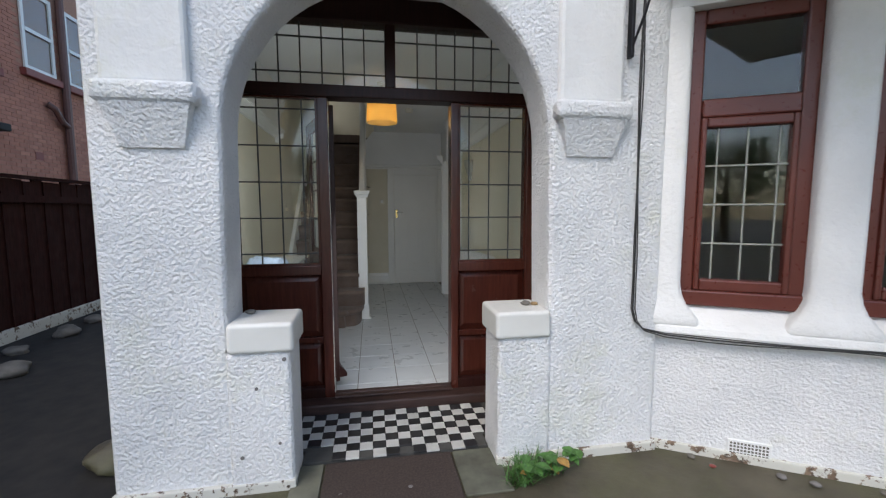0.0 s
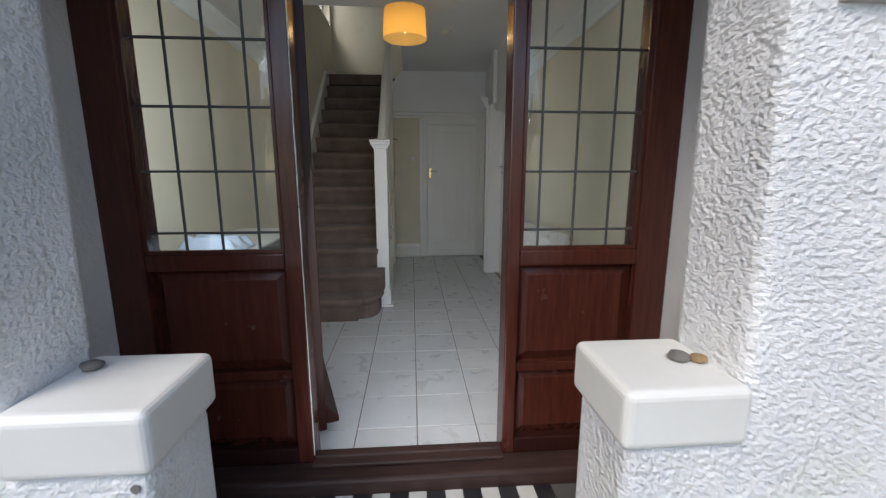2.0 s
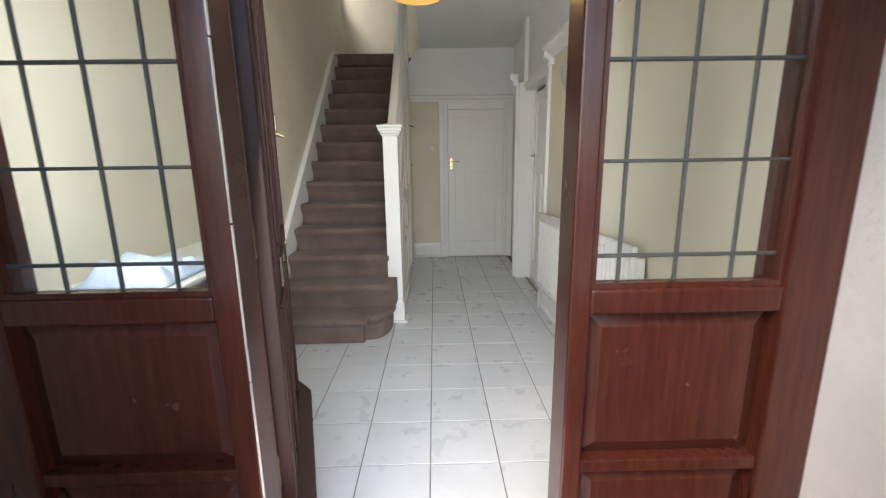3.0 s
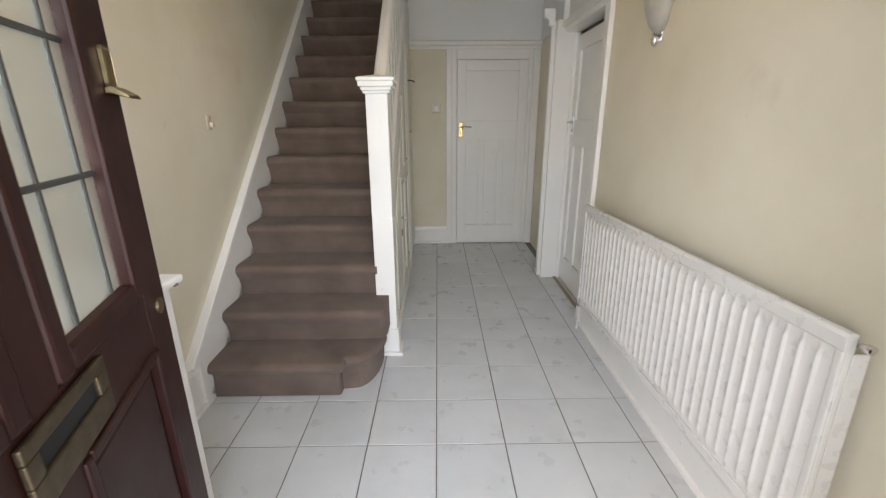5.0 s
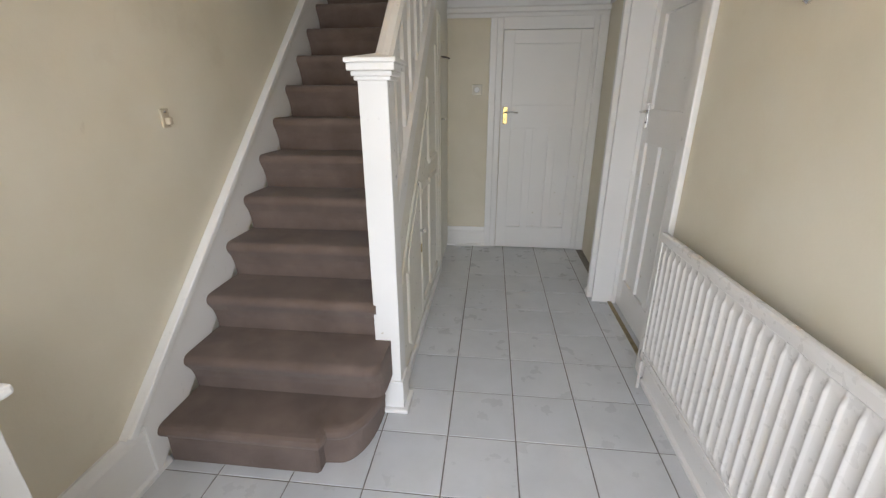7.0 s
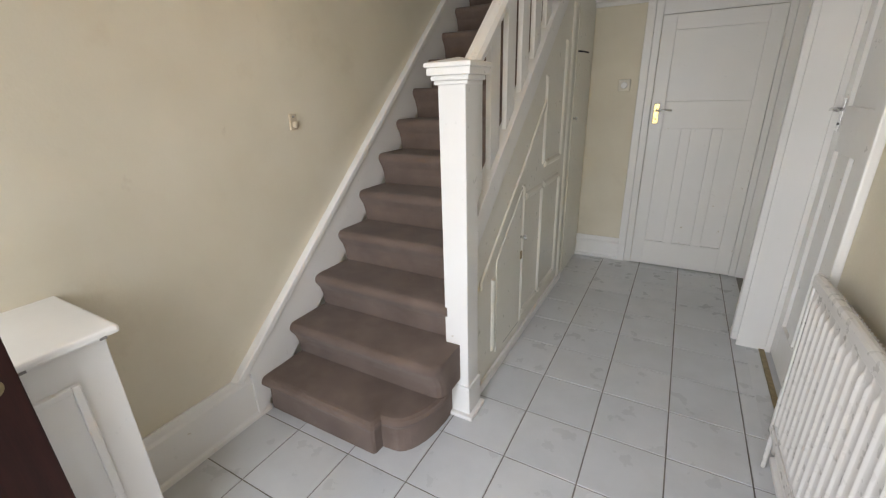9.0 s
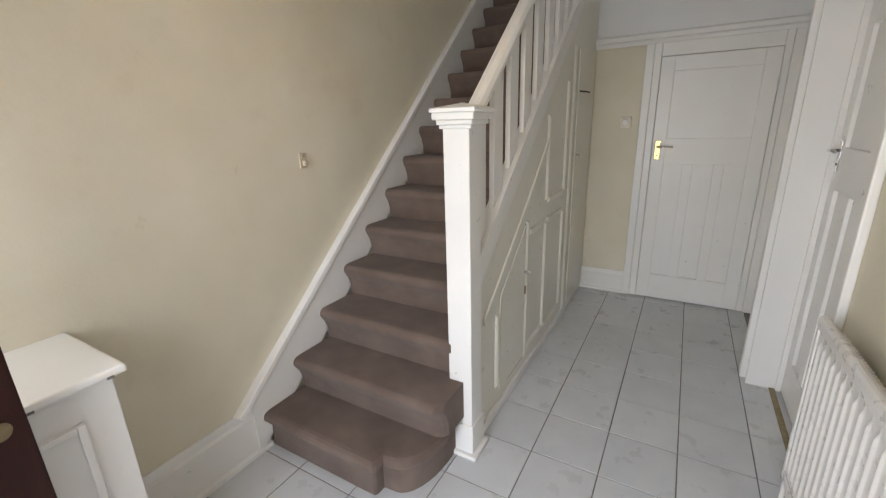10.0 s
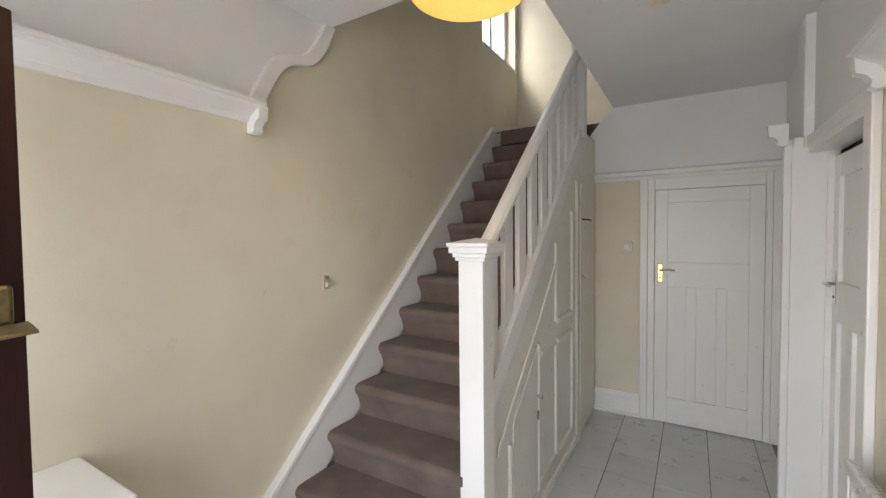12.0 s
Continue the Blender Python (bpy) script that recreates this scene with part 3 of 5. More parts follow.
for x0, x1 in ((-0.02, 0.125), (0.715, 0.93), (1.53, 1.75)):
    k = B()
    def ring(e, f, z):
        return [k.verts.new(p) for p in ((x0 - e, 0.0 - f, z), (x0 + 0.03 - e, -0.02 - f, z), (x1 - 0.03 + e, -0.02 - f, z), (x1 + e, 0.0 - f, z), (x1 + e, 0.22, z), (x0 - e, 0.22, z))]
    rings = [ring(0.11, 0.022, 0.70), ring(0.09, 0.022, 0.75), ring(0.06, 0.018, 0.79), ring(0.03, 0.011, 0.83), ring(0.01, 0.004, 0.88), ring(0.0, 0.0, 0.94), ring(0.0, 0.0, 2.45)]
    for a, b in zip(rings, rings[1:]):
        for i in range(6):
            k.faces.new((a[i], a[(i + 1) % 6], b[(i + 1) % 6], b[i]))
    k.faces.new(rings[0][::-1])
    k.faces.new(rings[-1])
    soften(bay_setting("wall_bay_mullion", k, SMOOTH, "smooth white rendered bay mullion", "wall", True), 0.02)
bay_setting("wall_bay_top", boxes((-0.02, 2.4, 0, 0.25, 2.45, 3.6), (1.75, 2.4, 0, 0.25, 0.81, 2.45)), SMOOTH, "white bay wall above the windows", "wall")
for i, (x0, x1) in enumerate(((0.125, 0.715), (0.93, 1.53))):
    w = empty("window_%d" % (i + 1), "mahogany-coloured bay window with pale leaded lights", "window", bay_m, "structure")
    for nm, r in (("jamb", (x0, x0 + 0.07, 0.07, 0.15, 0.81, 2.45)), ("jamb", (x1 - 0.07, x1, 0.07, 0.15, 0.81, 2.45)),
                  ("sill", (x0, x1, 0.05, 0.15, 0.812, 0.90)), ("transom", (x0 + .07, x1 - .07, 0.06, 0.15, 1.87, 1.97)), ("head", (x0 + .07, x1 - .07, 0.07, 0.15, 2.37, 2.45)),
                  ("sash", (x0 + 0.07, x0 + 0.10, 0.06, 0.13, 0.90, 1.87)), ("sash", (x1 - 0.10, x1 - 0.07, 0.06, 0.13, 0.90, 1.87)),
                  ("sash", (x0 + 0.10, x1 - 0.10, 0.06, 0.13, 0.90, 0.965)), ("sash", (x0 + 0.10, x1 - 0.10, 0.06, 0.13, 1.815, 1.87))):
        part(nm, box(B(), *r, b=0.010), WINDOW_BROWN, w)
    pane(w, x0 + 0.10, x1 - 0.10, 0.10, 0.965, 1.815)
    pane(w, x0 + 0.07, x1 - 0.07, 0.10, 1.97, 2.37)
    came_grid(w, x0 + 0.10, x1 - 0.10, 0.965, 1.815, (x0 + 0.16, x0 + 0.30, x0 + 0.445), (1.17, 1.39, 1.607), 0.10, PALE_LEAD, 0.010)
setting("wall_bay_side", boxes((3.5, 3.8, -2.2, -0.6, GROUND, 3.6), (3.5, 5.0, -3.2, -2.0, GROUND, 3.6)), SMOOTH, "white outer wall past the bay", "wall")

vent = empty("air_vent", "painted terracotta air brick grille low in the bay wall", "air vent", bay_m)
part("frame", box(B(), 0.395, 0.605, -0.012, 0.01, -0.035, 0.075, b=0.004), SMOOTH, vent)
for i in range(11):
    for j in range(5):
        part("hole", box(B(), 0.408 + i * 0.017, 0.419 + i * 0.017, -0.0135, -0.0115, -0.025 + j * 0.019, -0.013 + j * 0.019), STONE, vent)

# cables down the wall and along the bay sill
def bay_pt(u, d, z):
    return tuple(bay_m @ Vector((u, d, z)))


for off, r in ((0.0, 0.0042), (0.010, 0.0032), (-0.007, 0.0028)):
    pts = [(1.325 + off + 0.5 * off * math.sin(z * 7) + 0.005 * math.sin(z * 2.3 + 40 * off), -0.826, z) for z in [3.5 - 0.12 * i for i in range(22)]]
    pts += [(1.325 + 1.4 * off, -0.83, 0.80), (1.342 + off, -0.836, 0.73), (1.385 + off, -0.845, 0.685 - off)]
    pts += [bay_pt(u, -0.060 - 0.15 * abs(off), 0.655 - off * (1.1 + 0.5 * math.sin(u * 6)) - 0.007 * math.sin(u * 4.1)) for u in [0.05 + 0.11 * i for i in range(21)]]
    solid("cable", sweep(B(), pts, r), CABLE, "black cable clipped down the white wall", "cable", group="wall cables", smooth=True)
# wrought iron hanging bracket
hb = empty("hanging_bracket", "black wrought iron hanging-basket bracket on the wall", "bracket", pose(1.235, -0.86, 2.18))
part("back_bar", box(B(), -0.01, 0.01, -0.008, 0.03, -0.02, 0.55, b=0.003), IRON, hb)
part("arm", sweep(B(), [(0, 0, 0.38), (0.0, -0.25, 0.40)], 0.008), IRON, hb)
part("strut", sweep(B(), [(0, 0, 0.03), (0, -0.10, 0.16), (0, -0.22, 0.38)], 0.007), IRON, hb)

# porch step, mat strip and slabs
setting("step_porch", boxes((-1.155, 1.14, -0.54, -0.0, GROUND - .02, -0.028), (-0.53, 0.53, -0.66, -0.54, GROUND - .02, -0.028)), DARK_GROUT, "dark bed under the porch tiles", "floor")
mat_ob = solid("door_mat", boxes((-0.40, 0.30, -1.15, -0.675, GROUND, GROUND + 0.015), b=0.005), MAT, "flat dark brown mat in front of the porch", "mat")
setting("slab_left", boxes((-0.56, -0.41, -1.05, -0.67, GROUND, GROUND + 0.012), b=0.004), SLAB, "mossy stone slab beside the mat", "paving")
setting("slab_right", boxes((0.31, 0.56, -1.05, -0.67, GROUND, GROUND + 0.012), b=0.004), SLAB, "mossy stone slab beside the mat", "paving")

# ---------------------------------------------------------------- neighbour side
fence = empty("fence", "tall dark creosoted board fence along the side path", "fence", pose(-3.98, 0, 0))
for i in range(62):
    y = -2.6 + i * 0.145
    part("board", box(B(), -0.012 + (i % 2) * 0.012, 0.008 + (i % 2) * 0.012, y, y + 0.15, 0.10, 1.70 + 0.015 * math.sin(i * 2.3)), FENCE, fence)
part("rail", box(B(), 0.02, 0.06, -2.6, 6.4, 1.45, 1.53), FENCE, fence)
part("cap", box(B(), -0.04, 0.06, -2.6, 6.4, 1.715, 1.75), FENCE, fence)
part("gravel_board", box(B(), -0.03, 0.035, -2.6, 6.4, GROUND, 0.10, b=0.01), PLINTH, fence, "weathered whitewashed gravel board")
rng = random.Random(5)
def stone(x, y, r, mat, label):
    k = B()
    bmesh.ops.create_icosphere(k, subdivisions=3, radius=r)
    for v in k.verts:
        v.co *= 1 + 0.35 * noise.noise(v.co * (1.4 / r) + Vector((x * 9, y * 7, 0)))
        v.co.z *= 0.6
    ob = solid("stone", k, mat, label, "stone", group="loose stones", smooth=True)
    ob.location = (x, y, GROUND + 0.35 * r)


for x, y, r in ((-3.2, 1.1, 0.13), (-3.55, 2.3, 0.12), (-3.6, 1.7, 0.09), (-3.62, 2.9, 0.10), (-3.7, 3.4, 0.09)):
    stone(x, y, r, STONE, "weathered grey stone lying on the side path")
stone(-1.55, -0.45, 0.14, PAVING, "dark broken stone beside the house wall")

nb = empty("neighbour_house", "red brick neighbouring house with white sash windows", "house", pose(-6.6, 0, 0))
part("wall", boxes((-1.0, 0, -6.0, 8.3, GROUND, 7.2)), MORTAR, nb)
part("roof", prism(B(), [(-4.5, -6.3, 7.2), (0.35, -6.3, 7.15), (0.35, -6.3, 7.3), (-4.5, -6.3, 9.8)], (0, 14.9, 0)), PAVING, nb)
for y0, y1, z0, z1 in ((6.45, 7.25, 4.05, 5.6), (4.85, 5.78, 3.85, 5.6), (7.62, 8.2, 4.05, 5.6)):
    w = part("window", boxes((0.015, 0.05, y0, y0 + 0.07, z0, z1), (0.015, 0.05, y1 - 0.07, y1, z0, z1), (0.015, 0.05, y0 + .07, y1 - .07, z0, z0 + 0.08), (0.015, 0.05, y0 + .07, y1 - .07, z1 - 0.08, z1),
                              (0.02, 0.06, y0 + .07, y1 - .07, z0 + 0.72, z0 + 0.79)), GLOSS, nb, "white-painted sash window")
    part("pane", box(B(), 0.018, 0.022, y0 + 0.07, y1 - 0.07, z0 + 0.08, z1 - 0.08), GLASS, w)
    part("sill", box(B(), 0.0, 0.12, y0 - 0.08, y1 + 0.08, z0 - 0.14, z0, b=0.01), REDPAINT, w, "dark red painted sill")
part("downpipe", sweep(B(), [(0.10, 7.42, z) for z in (0, 2, 4, 7.1)], 0.075, 10), PIPE_BROWN, nb)
part("branch_pipe", sweep(B(), [(0.10, 7.42, 3.12), (0.12, 7.2, 3.2), (0.12, 7.02, 3.42), (0.05, 6.92, 3.5)], 0.06, 10), PIPE_BROWN, nb)
part("vent", box(B(), 0, 0.02, 6.55, 6.75, 2.35, 2.5), REDPAINT, nb)
part("lamp", box(B(), 0, 0.2, 5.55, 5.8, 2.75, 2.88, b=0.02), BLACK, nb)

# ---------------------------------------------------------------- front door leaf, standing open
leaf = empty("front_door", "dark mahogany front door with leaded glass, standing open", "door", pose(-0.425, 0.158, 0, 0, 0, 107.6))
# local x runs from the hinge to the free edge, local -y is the outer face
LW, T0, T1 = 0.893, -0.045, 0.0
part("stile", box(B(), 0, 0.095, T0, T1, 0.08, 2.10, b=0.004), MAHOGANY_SHADED, leaf)
part("stile", box(B(), LW - 0.125, LW, T0, T1, 0.08, 2.10, b=0.004), MAHOGANY_SHADED, leaf)
part("muntin", box(B(), 0.325, 0.400, T0, T1, 0.20, 2.00, b=0.004), MAHOGANY_SHADED, leaf)
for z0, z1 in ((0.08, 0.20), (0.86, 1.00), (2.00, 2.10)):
    part("rail", box(B(), 0.095, LW - 0.125, T0 + 0.001, T1 - 0.001, z0, z1, b=0.004), MAHOGANY_SHADED, leaf)
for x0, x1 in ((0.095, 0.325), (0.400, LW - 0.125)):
    part("panel", raised_panel(B(), x0, x1, T0 + 0.022, 0.20, 0.86, 0.014, 0.045), MAHOGANY_SHADED, leaf)
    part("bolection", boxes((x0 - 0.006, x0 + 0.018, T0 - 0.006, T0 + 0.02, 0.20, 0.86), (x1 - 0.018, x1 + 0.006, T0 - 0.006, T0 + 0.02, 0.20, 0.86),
                            (x0 + 0.018, x1 - 0.018, T0 - 0.006, T0 + 0.02, 0.842, 0.866), b=0.005), MAHOGANY_SHADED, leaf)
    part("bead", boxes((x0, x0 + 0.045, T0 - 0.006, T0 + 0.03, 1.0, 2.0), (x1 - 0.045, x1, T0 - 0.006, T0 + 0.03, 1.0, 2.0), (x0 + .045, x1 - .045, T0 - 0.006, T0 + 0.03, 1.0, 1.045), b=0.008), MAHOGANY_SHADED, leaf)
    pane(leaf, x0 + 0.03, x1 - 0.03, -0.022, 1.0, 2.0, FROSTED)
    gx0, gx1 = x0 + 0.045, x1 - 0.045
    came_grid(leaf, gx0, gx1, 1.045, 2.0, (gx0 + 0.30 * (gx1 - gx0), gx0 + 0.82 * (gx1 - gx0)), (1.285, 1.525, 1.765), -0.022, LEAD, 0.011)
part("weather_bar", prism(B(), [(0.02, T0, 0.10), (0.02, T0 - 0.06, 0.10), (0.02, T0 - 0.06, 0.13), (0.02, T0, 0.20)], (LW - 0.04, 0, 0), b=0.006), MAHOGANY_SHADED, leaf)
PZ = 0.915
plate = part("letter_plate", boxes((0.275, 0.515, T0 - 0.010, T0, PZ - 0.035, PZ + 0.012), (0.275, 0.515, T0 - 0.010, T0, PZ + 0.05, PZ + 0.075), (0.275, 0.307, T0 - 0.010, T0, PZ + 0.012, PZ + 0.05), (0.479, 0.515, T0 - 0.010, T0, PZ + 0.012, PZ + 0.05), b=0.003), BRONZE, leaf, "tarnished brass letter plate")
part("slot", box(B(), 0.307, 0.479, T0 - 0.003, T0 + 0.002, PZ + 0.012, PZ + 0.05), BLACK, plate)
lock = part("night_latch", box(B(), LW - 0.072, LW - 0.026, T0 - 0.010, T0, 1.452, 1.535, b=0.009), BRASS, leaf, "dull brass night latch pull")
part("lip", prism(B(), [(LW - 0.078, T0, 1.452), (LW - 0.078, T0 - 0.012, 1.455), (LW - 0.078, T0 - 0.040, 1.438), (LW - 0.078, T0 - 0.042, 1.430), (LW - 0.078, T0 - 0.010, 1.440), (LW - 0.078, T0, 1.440)], (0.075, 0, 0), b=0.002), BRASS, lock)
part("keyhole", lathe(B(), [(0.02, -0.006), (0.02, 0.0), (0.012, 0.006)], (LW - 0.052, T0, 0.942), "y", 16), BRASS, leaf)
for z in (0.35, 1.1, 1.85):
    part("hinge", lathe(B(), [(0.009, z - 0.05), (0.009, z + 0.05)], (-0.006, T1 + 0.004, 0), "z", 10), BRASS, leaf)

# ---------------------------------------------------------------- stairs
RISE, GOING, N1Y, N1Z = 0.1885, 0.2145, 1.84, 0.205
SX0, SX1 = HALL_L + 0.035, -0.29
stairs = empty("staircase", "straight flight of stairs in taupe carpet with white strings", "staircase", kind="structure")


def tread_profile(n):
    """Side outline of one carpeted step with a rolled nosing."""
    y, z = N1Y + GOING * (n - 1), N1Z + RISE * (n - 1)
    zb = z - RISE if n > 1 else 0.0
    r = 0.030
    arc = [(y + r - r * math.sin(a), z - r + r * math.cos(a)) for a in [math.pi * i / 10 for i in range(8)]]
    pts = [(y + GOING + 0.06, z), (y + 0.06, z + 0.001)] + arc + [(y + 0.030, z - 0.085), (y + 0.043, z - 0.125), (y + 0.050, zb)]
    return pts + [(y + GOING + 0.06, zb)]


for n in range(1, 15):
    k = B()
    pts = tread_profile(n)
    if n == 14:
        pts = [(min(y, 4.66), z) for y, z in pts]
    if n == 1:
        # bullnose step: front edge sweeps round to the newel
        y, z = N1Y, N1Z
        def outline_at(grow):
            o = [(SX0, y + grow), (-0.425 - grow, y + grow), (-0.415 - grow, y + 0.012 + grow), (-0.412 - grow, y + 0.055 + grow)]
            o += [(-0.39 + (0.155 - grow) * math.sin(a), y + 0.06 + grow + 0.26 * (1 - math.cos(a))) for a in [math.pi / 2 * i / 8 for i in range(9)]]
            return o + [(SX1 + 0.02, 2.18), (SX1 + 0.02, 2.36), (SX0, 2.36)]
        rings = []
        for grow, h in ((0.036, 0.0), (0.040, z - 0.085), (0.030, z - 0.065), (0.012, z - 0.054), (0.002, z - 0.040), (0.0, z - 0.028), (0.006, z - 0.012), (0.018, z - 0.003), (0.034, z)):
            rings.append([k.verts.new((px, py, h)) for px, py in outline_at(grow)])
        for a, b in zip(rings, rings[1:]):
            for i in range(len(a)):
                j = (i + 1) % len(a)
                k.faces.new((a[i], a[j], b[j], b[i]))
        k.faces.new(rings[-1])
        k.faces.new(rings[0][::-1])
        bmesh.ops.recalc_face_normals(k, faces=k.faces)
    else:
        # the second step is rounded off where it laps round the newel
        ends = [(SX0, 0.0), (SX1, 0.0)] if n > 2 else [(SX0, 0.0), (-0.290, 0.0), (-0.262, 0.006), (-0.244, 0.020), (-0.233, 0.042), (-0.229, 0.070)]
        rings = [[k.verts.new((px, min(py + o, max(py, y_ + 0.16)), pz)) for py, pz in pts] for px, o in ends for y_ in [N1Y + GOING * (n - 1)]]
        for a, b in zip(rings, rings[1:]):
            for i in range(len(a)):
                j = (i + 1) % len(a)
                k.faces.new((a[i], a[j], b[j], b[i]))
        k.faces.new(rings[0])
        k.faces.new(rings[-1][::-1])
        bmesh.ops.recalc_face_normals(k, faces=k.faces)
    part("step", k, CARPET, stairs)

# wall string with a moulded top, rising from the skirting
SLOPE = RISE / GOING


def string_z(y):
    return 0.228 + SLOPE * (y - 1.73)


k = B()
prism(k, [(HALL_L, y, z) for y, z in ((1.80, 0.0), (1.80, 0.26), (1.715, 0.26), (4.44, string_z(4.44)), (4.55, string_z(4.44) + 0.0), (4.70, 2.66), (4.70, 2.50))], (0.034, 0, 0))
part("wall_string", k, GLOSS, stairs)
k = B()
prism(k, [(HALL_L, y, z) for y, z in ((1.745, 0.238), (4.44, string_z(4.44)), (4.44, string_z(4.44) + 0.045), (1.72, 0.262))], (0.046, 0, 0), b=0.006)
part("string_moulding", k, GLOSS, stairs)
k = B()
prism(k, [(HALL_L, y, z) for y, z in ((4.44, string_z(4.44)), (END_Y, 2.78), (END_Y, 2.82), (4.44, string_z(4.44) + 0.045))], (0.04, 0, 0))
part("string_moulding", k, GLOSS, stairs)

# outer string and panelling below it
PX = -0.215


def rail_line(y):
    return 1.055 + 0.86 * (y - 2.53)


k = B()
prism(k, [(PX, y, z) for y, z in ((2.40, 0.0), (FAR, 0.0), (FAR, 2.46), (4.17, 2.46), (2.40, rail_line(2.40)))], (-0.045, 0, 0))
panelling = part("spandrel", k, PANELLING, stairs, "cream-white panelled spandrel under the stairs")
k = B()
prism(k, [(PX + 0.012, y, z) for y, z in ((2.40, rail_line(2.40) - 0.14), (4.10, rail_line(4.10) - 0.14), (4.10, rail_line(4.10) + 0.012), (2.40, rail_line(2.40) + 0.012))], (-0.07, 0, 0), b=0.005)
part("outer_string", k, GLOSS, stairs)
part("spandrel_skirting", box(B(), PX, PX + 0.018, 2.42, 4.08, 0, 0.055, b=0.004), GLOSS, stairs)


def strip(y0, y1, z0, z1, d=0.014):
    e, f, q = 0.010, 0.004, B()
    lo_ = [q.verts.new((PX, y, z)) for y, z in ((y0 - e, z0 - e), (y1 + e, z0 - e), (y1 + e, z1 + e), (y0 - e, z1 + e))]
    mid_ = [q.verts.new((PX + 0.6 * d, y, z)) for y, z in ((y0 - f, z0 - f), (y1 + f, z0 - f), (y1 + f, z1 + f), (y0 - f, z1 + f))]
    top_ = [q.verts.new((PX + d, y, z)) for y, z in ((y0 + f, z0 + f), (y1 - f, z0 + f), (y1 - f, z1 - f), (y0 + f, z1 - f))]
    for a, b in ((lo_, mid_), (mid_, top_)):
        for i in range(4):
            q.faces.new((a[i], a[(i + 1) % 4], b[(i + 1) % 4], b[i]))
    q.faces.new(top_)
    bmesh.ops.recalc_face_normals(q, faces=q.faces)
    part("moulding", q, PANELLING, panelling)


for y0, y1, z0, z1 in ((2.62, 2.645, 0.17, 0.58), (3.06, 3.085, 0.12, 0.98), (3.42, 3.445, 0.17, 0.90), (3.42, 3.445, 1.06, 1.56), (3.84, 3.865, 0.17, 0.90), (3.84, 3.865, 1.06, 1.78),
                       (3.985, 4.01, 0.055, 2.02), (3.12, 3.40, 0.145, 0.17), (3.47, 3.82, 0.145, 0.17), (3.12, 3.40, 0.90, 0.925), (3.47, 3.82, 0.90, 0.925), (3.47, 3.82, 1.035, 1.06)):
    strip(y0, y1, z0, z1)
for ya, za, yb, zb in ((2.47, 0.595, 3.06, 1.075), (3.06, 1.075, 3.42, 1.40)):
    k = B()
    prism(k, [(PX, y, z) for y, z in ((ya, za - 0.005), (yb, zb - 0.005), (yb, zb + 0.04), (ya, za + 0.04))], (0.013, 0, 0), b=0.006)
    part("moulding", k, PANELLING, panelling)
part("shadow_gap", boxes((PX, PX + 0.002, 3.045, 3.058, 0.11, 0.98), (PX, PX + 0.002, 2.80, 3.045, 0.108, 0.119)), BLACK, panelling, "dark gap round the cupboard door")
cup = part("cupboard_door", prism(B(), [(PX, y, z) for y, z in ((2.67, 0.12), (3.045, 0.12), (3.045, 0.97), (2.67, 0.67))], (0.008, 0, 0), b=0.003), PANELLING, stairs, "small sloping cupboard door under the stairs")
part("knob", lathe(B(), [(0.008, 0), (0.008, 0.012), (0.015, 0.018), (0.014, 0.03), (0.006, 0.034)], (PX + 0.008, 3.035, 0.69), "x", 14), CHROME, cup, smooth=True)
part("catch", box(B(), PX + 0.008, PX + 0.016, 3.03, 3.05, 0.55, 0.60, b=0.002), BRASS, cup)
tall = part("cupboard_door", box(B(), PX, PX + 0.010, 4.12, 4.66, 0.06, 2.02, b=0.004), PANELLING, stairs, "tall white cupboard door under the stairs")
part("knob", lathe(B(), [(0.007, 0), (0.007, 0.012), (0.013, 0.018), (0.006, 0.03)], (PX + 0.010, 4.16, 1.28), "x", 14), CHROME, tall, smooth=True)
part("hook", sweep(B(), [(PX + 0.01, 4.15, 1.74), (PX + 0.05, 4.15, 1.735), (PX + 0.07, 4.2, 1.73)], 0.006), IRON, tall)

# newel post
NX, NY = -0.243, 2.337
newel = part("newel_post", box(B(), NX - 0.060, NX + 0.056, NY - 0.058, NY + 0.052, 0, 1.52, b=0.005), GLOSS, stairs, "square white newel post with a stepped cap")
for h, z0, z1 in ((0.070, 1.515, 1.53), (0.078, 1.53, 1.548), (0.090, 1.548, 1.575), (0.097, 1.575, 1.592)):
    part("cap", box(B(), NX - h, NX + h, NY - h, NY + h, z0, z1, b=0.004), GLOSS, newel)
k = B()
lo = [k.verts.new((NX + sx * 0.094, NY + sy * 0.094, 1.592)) for sx, sy in ((-1, -1), (1, -1), (1, 1), (-1, 1))]
tip = k.verts.new((NX, NY, 1.612))
k.faces.new(lo[::-1])
for i in range(4):
    k.faces.new((lo[i], lo[(i + 1) % 4], tip))
part("cap_top", k, GLOSS, newel)
part("plinth", box(B(), NX - 0.066, NX + 0.066, NY - 0.070, NY + 0.058, 0, 0.17, b=0.004), GLOSS, newel)
part("shoe", box(B(), NX - 0.063, NX + 0.088, NY - 0.092, NY + 0.066, 0, 0.022, b=0.006), GLOSS, newel)


def hand_z(y):
    return 1.555 + 0.86 * (y - 2.40)


k = B()
sec = [(-0.036, 0), (-0.038, 0.03), (-0.026, 0.052), (0, 0.060), (0.026, 0.052), (0.038, 0.03), (0.036, 0)]
prism(k, [(NX + d, 2.40, hand_z(2.40) - 0.03 + h) for d, h in sec], (0, 1.84, 1.84 * 0.86))
part("handrail", k, GLOSS, stairs)
y = 2.425
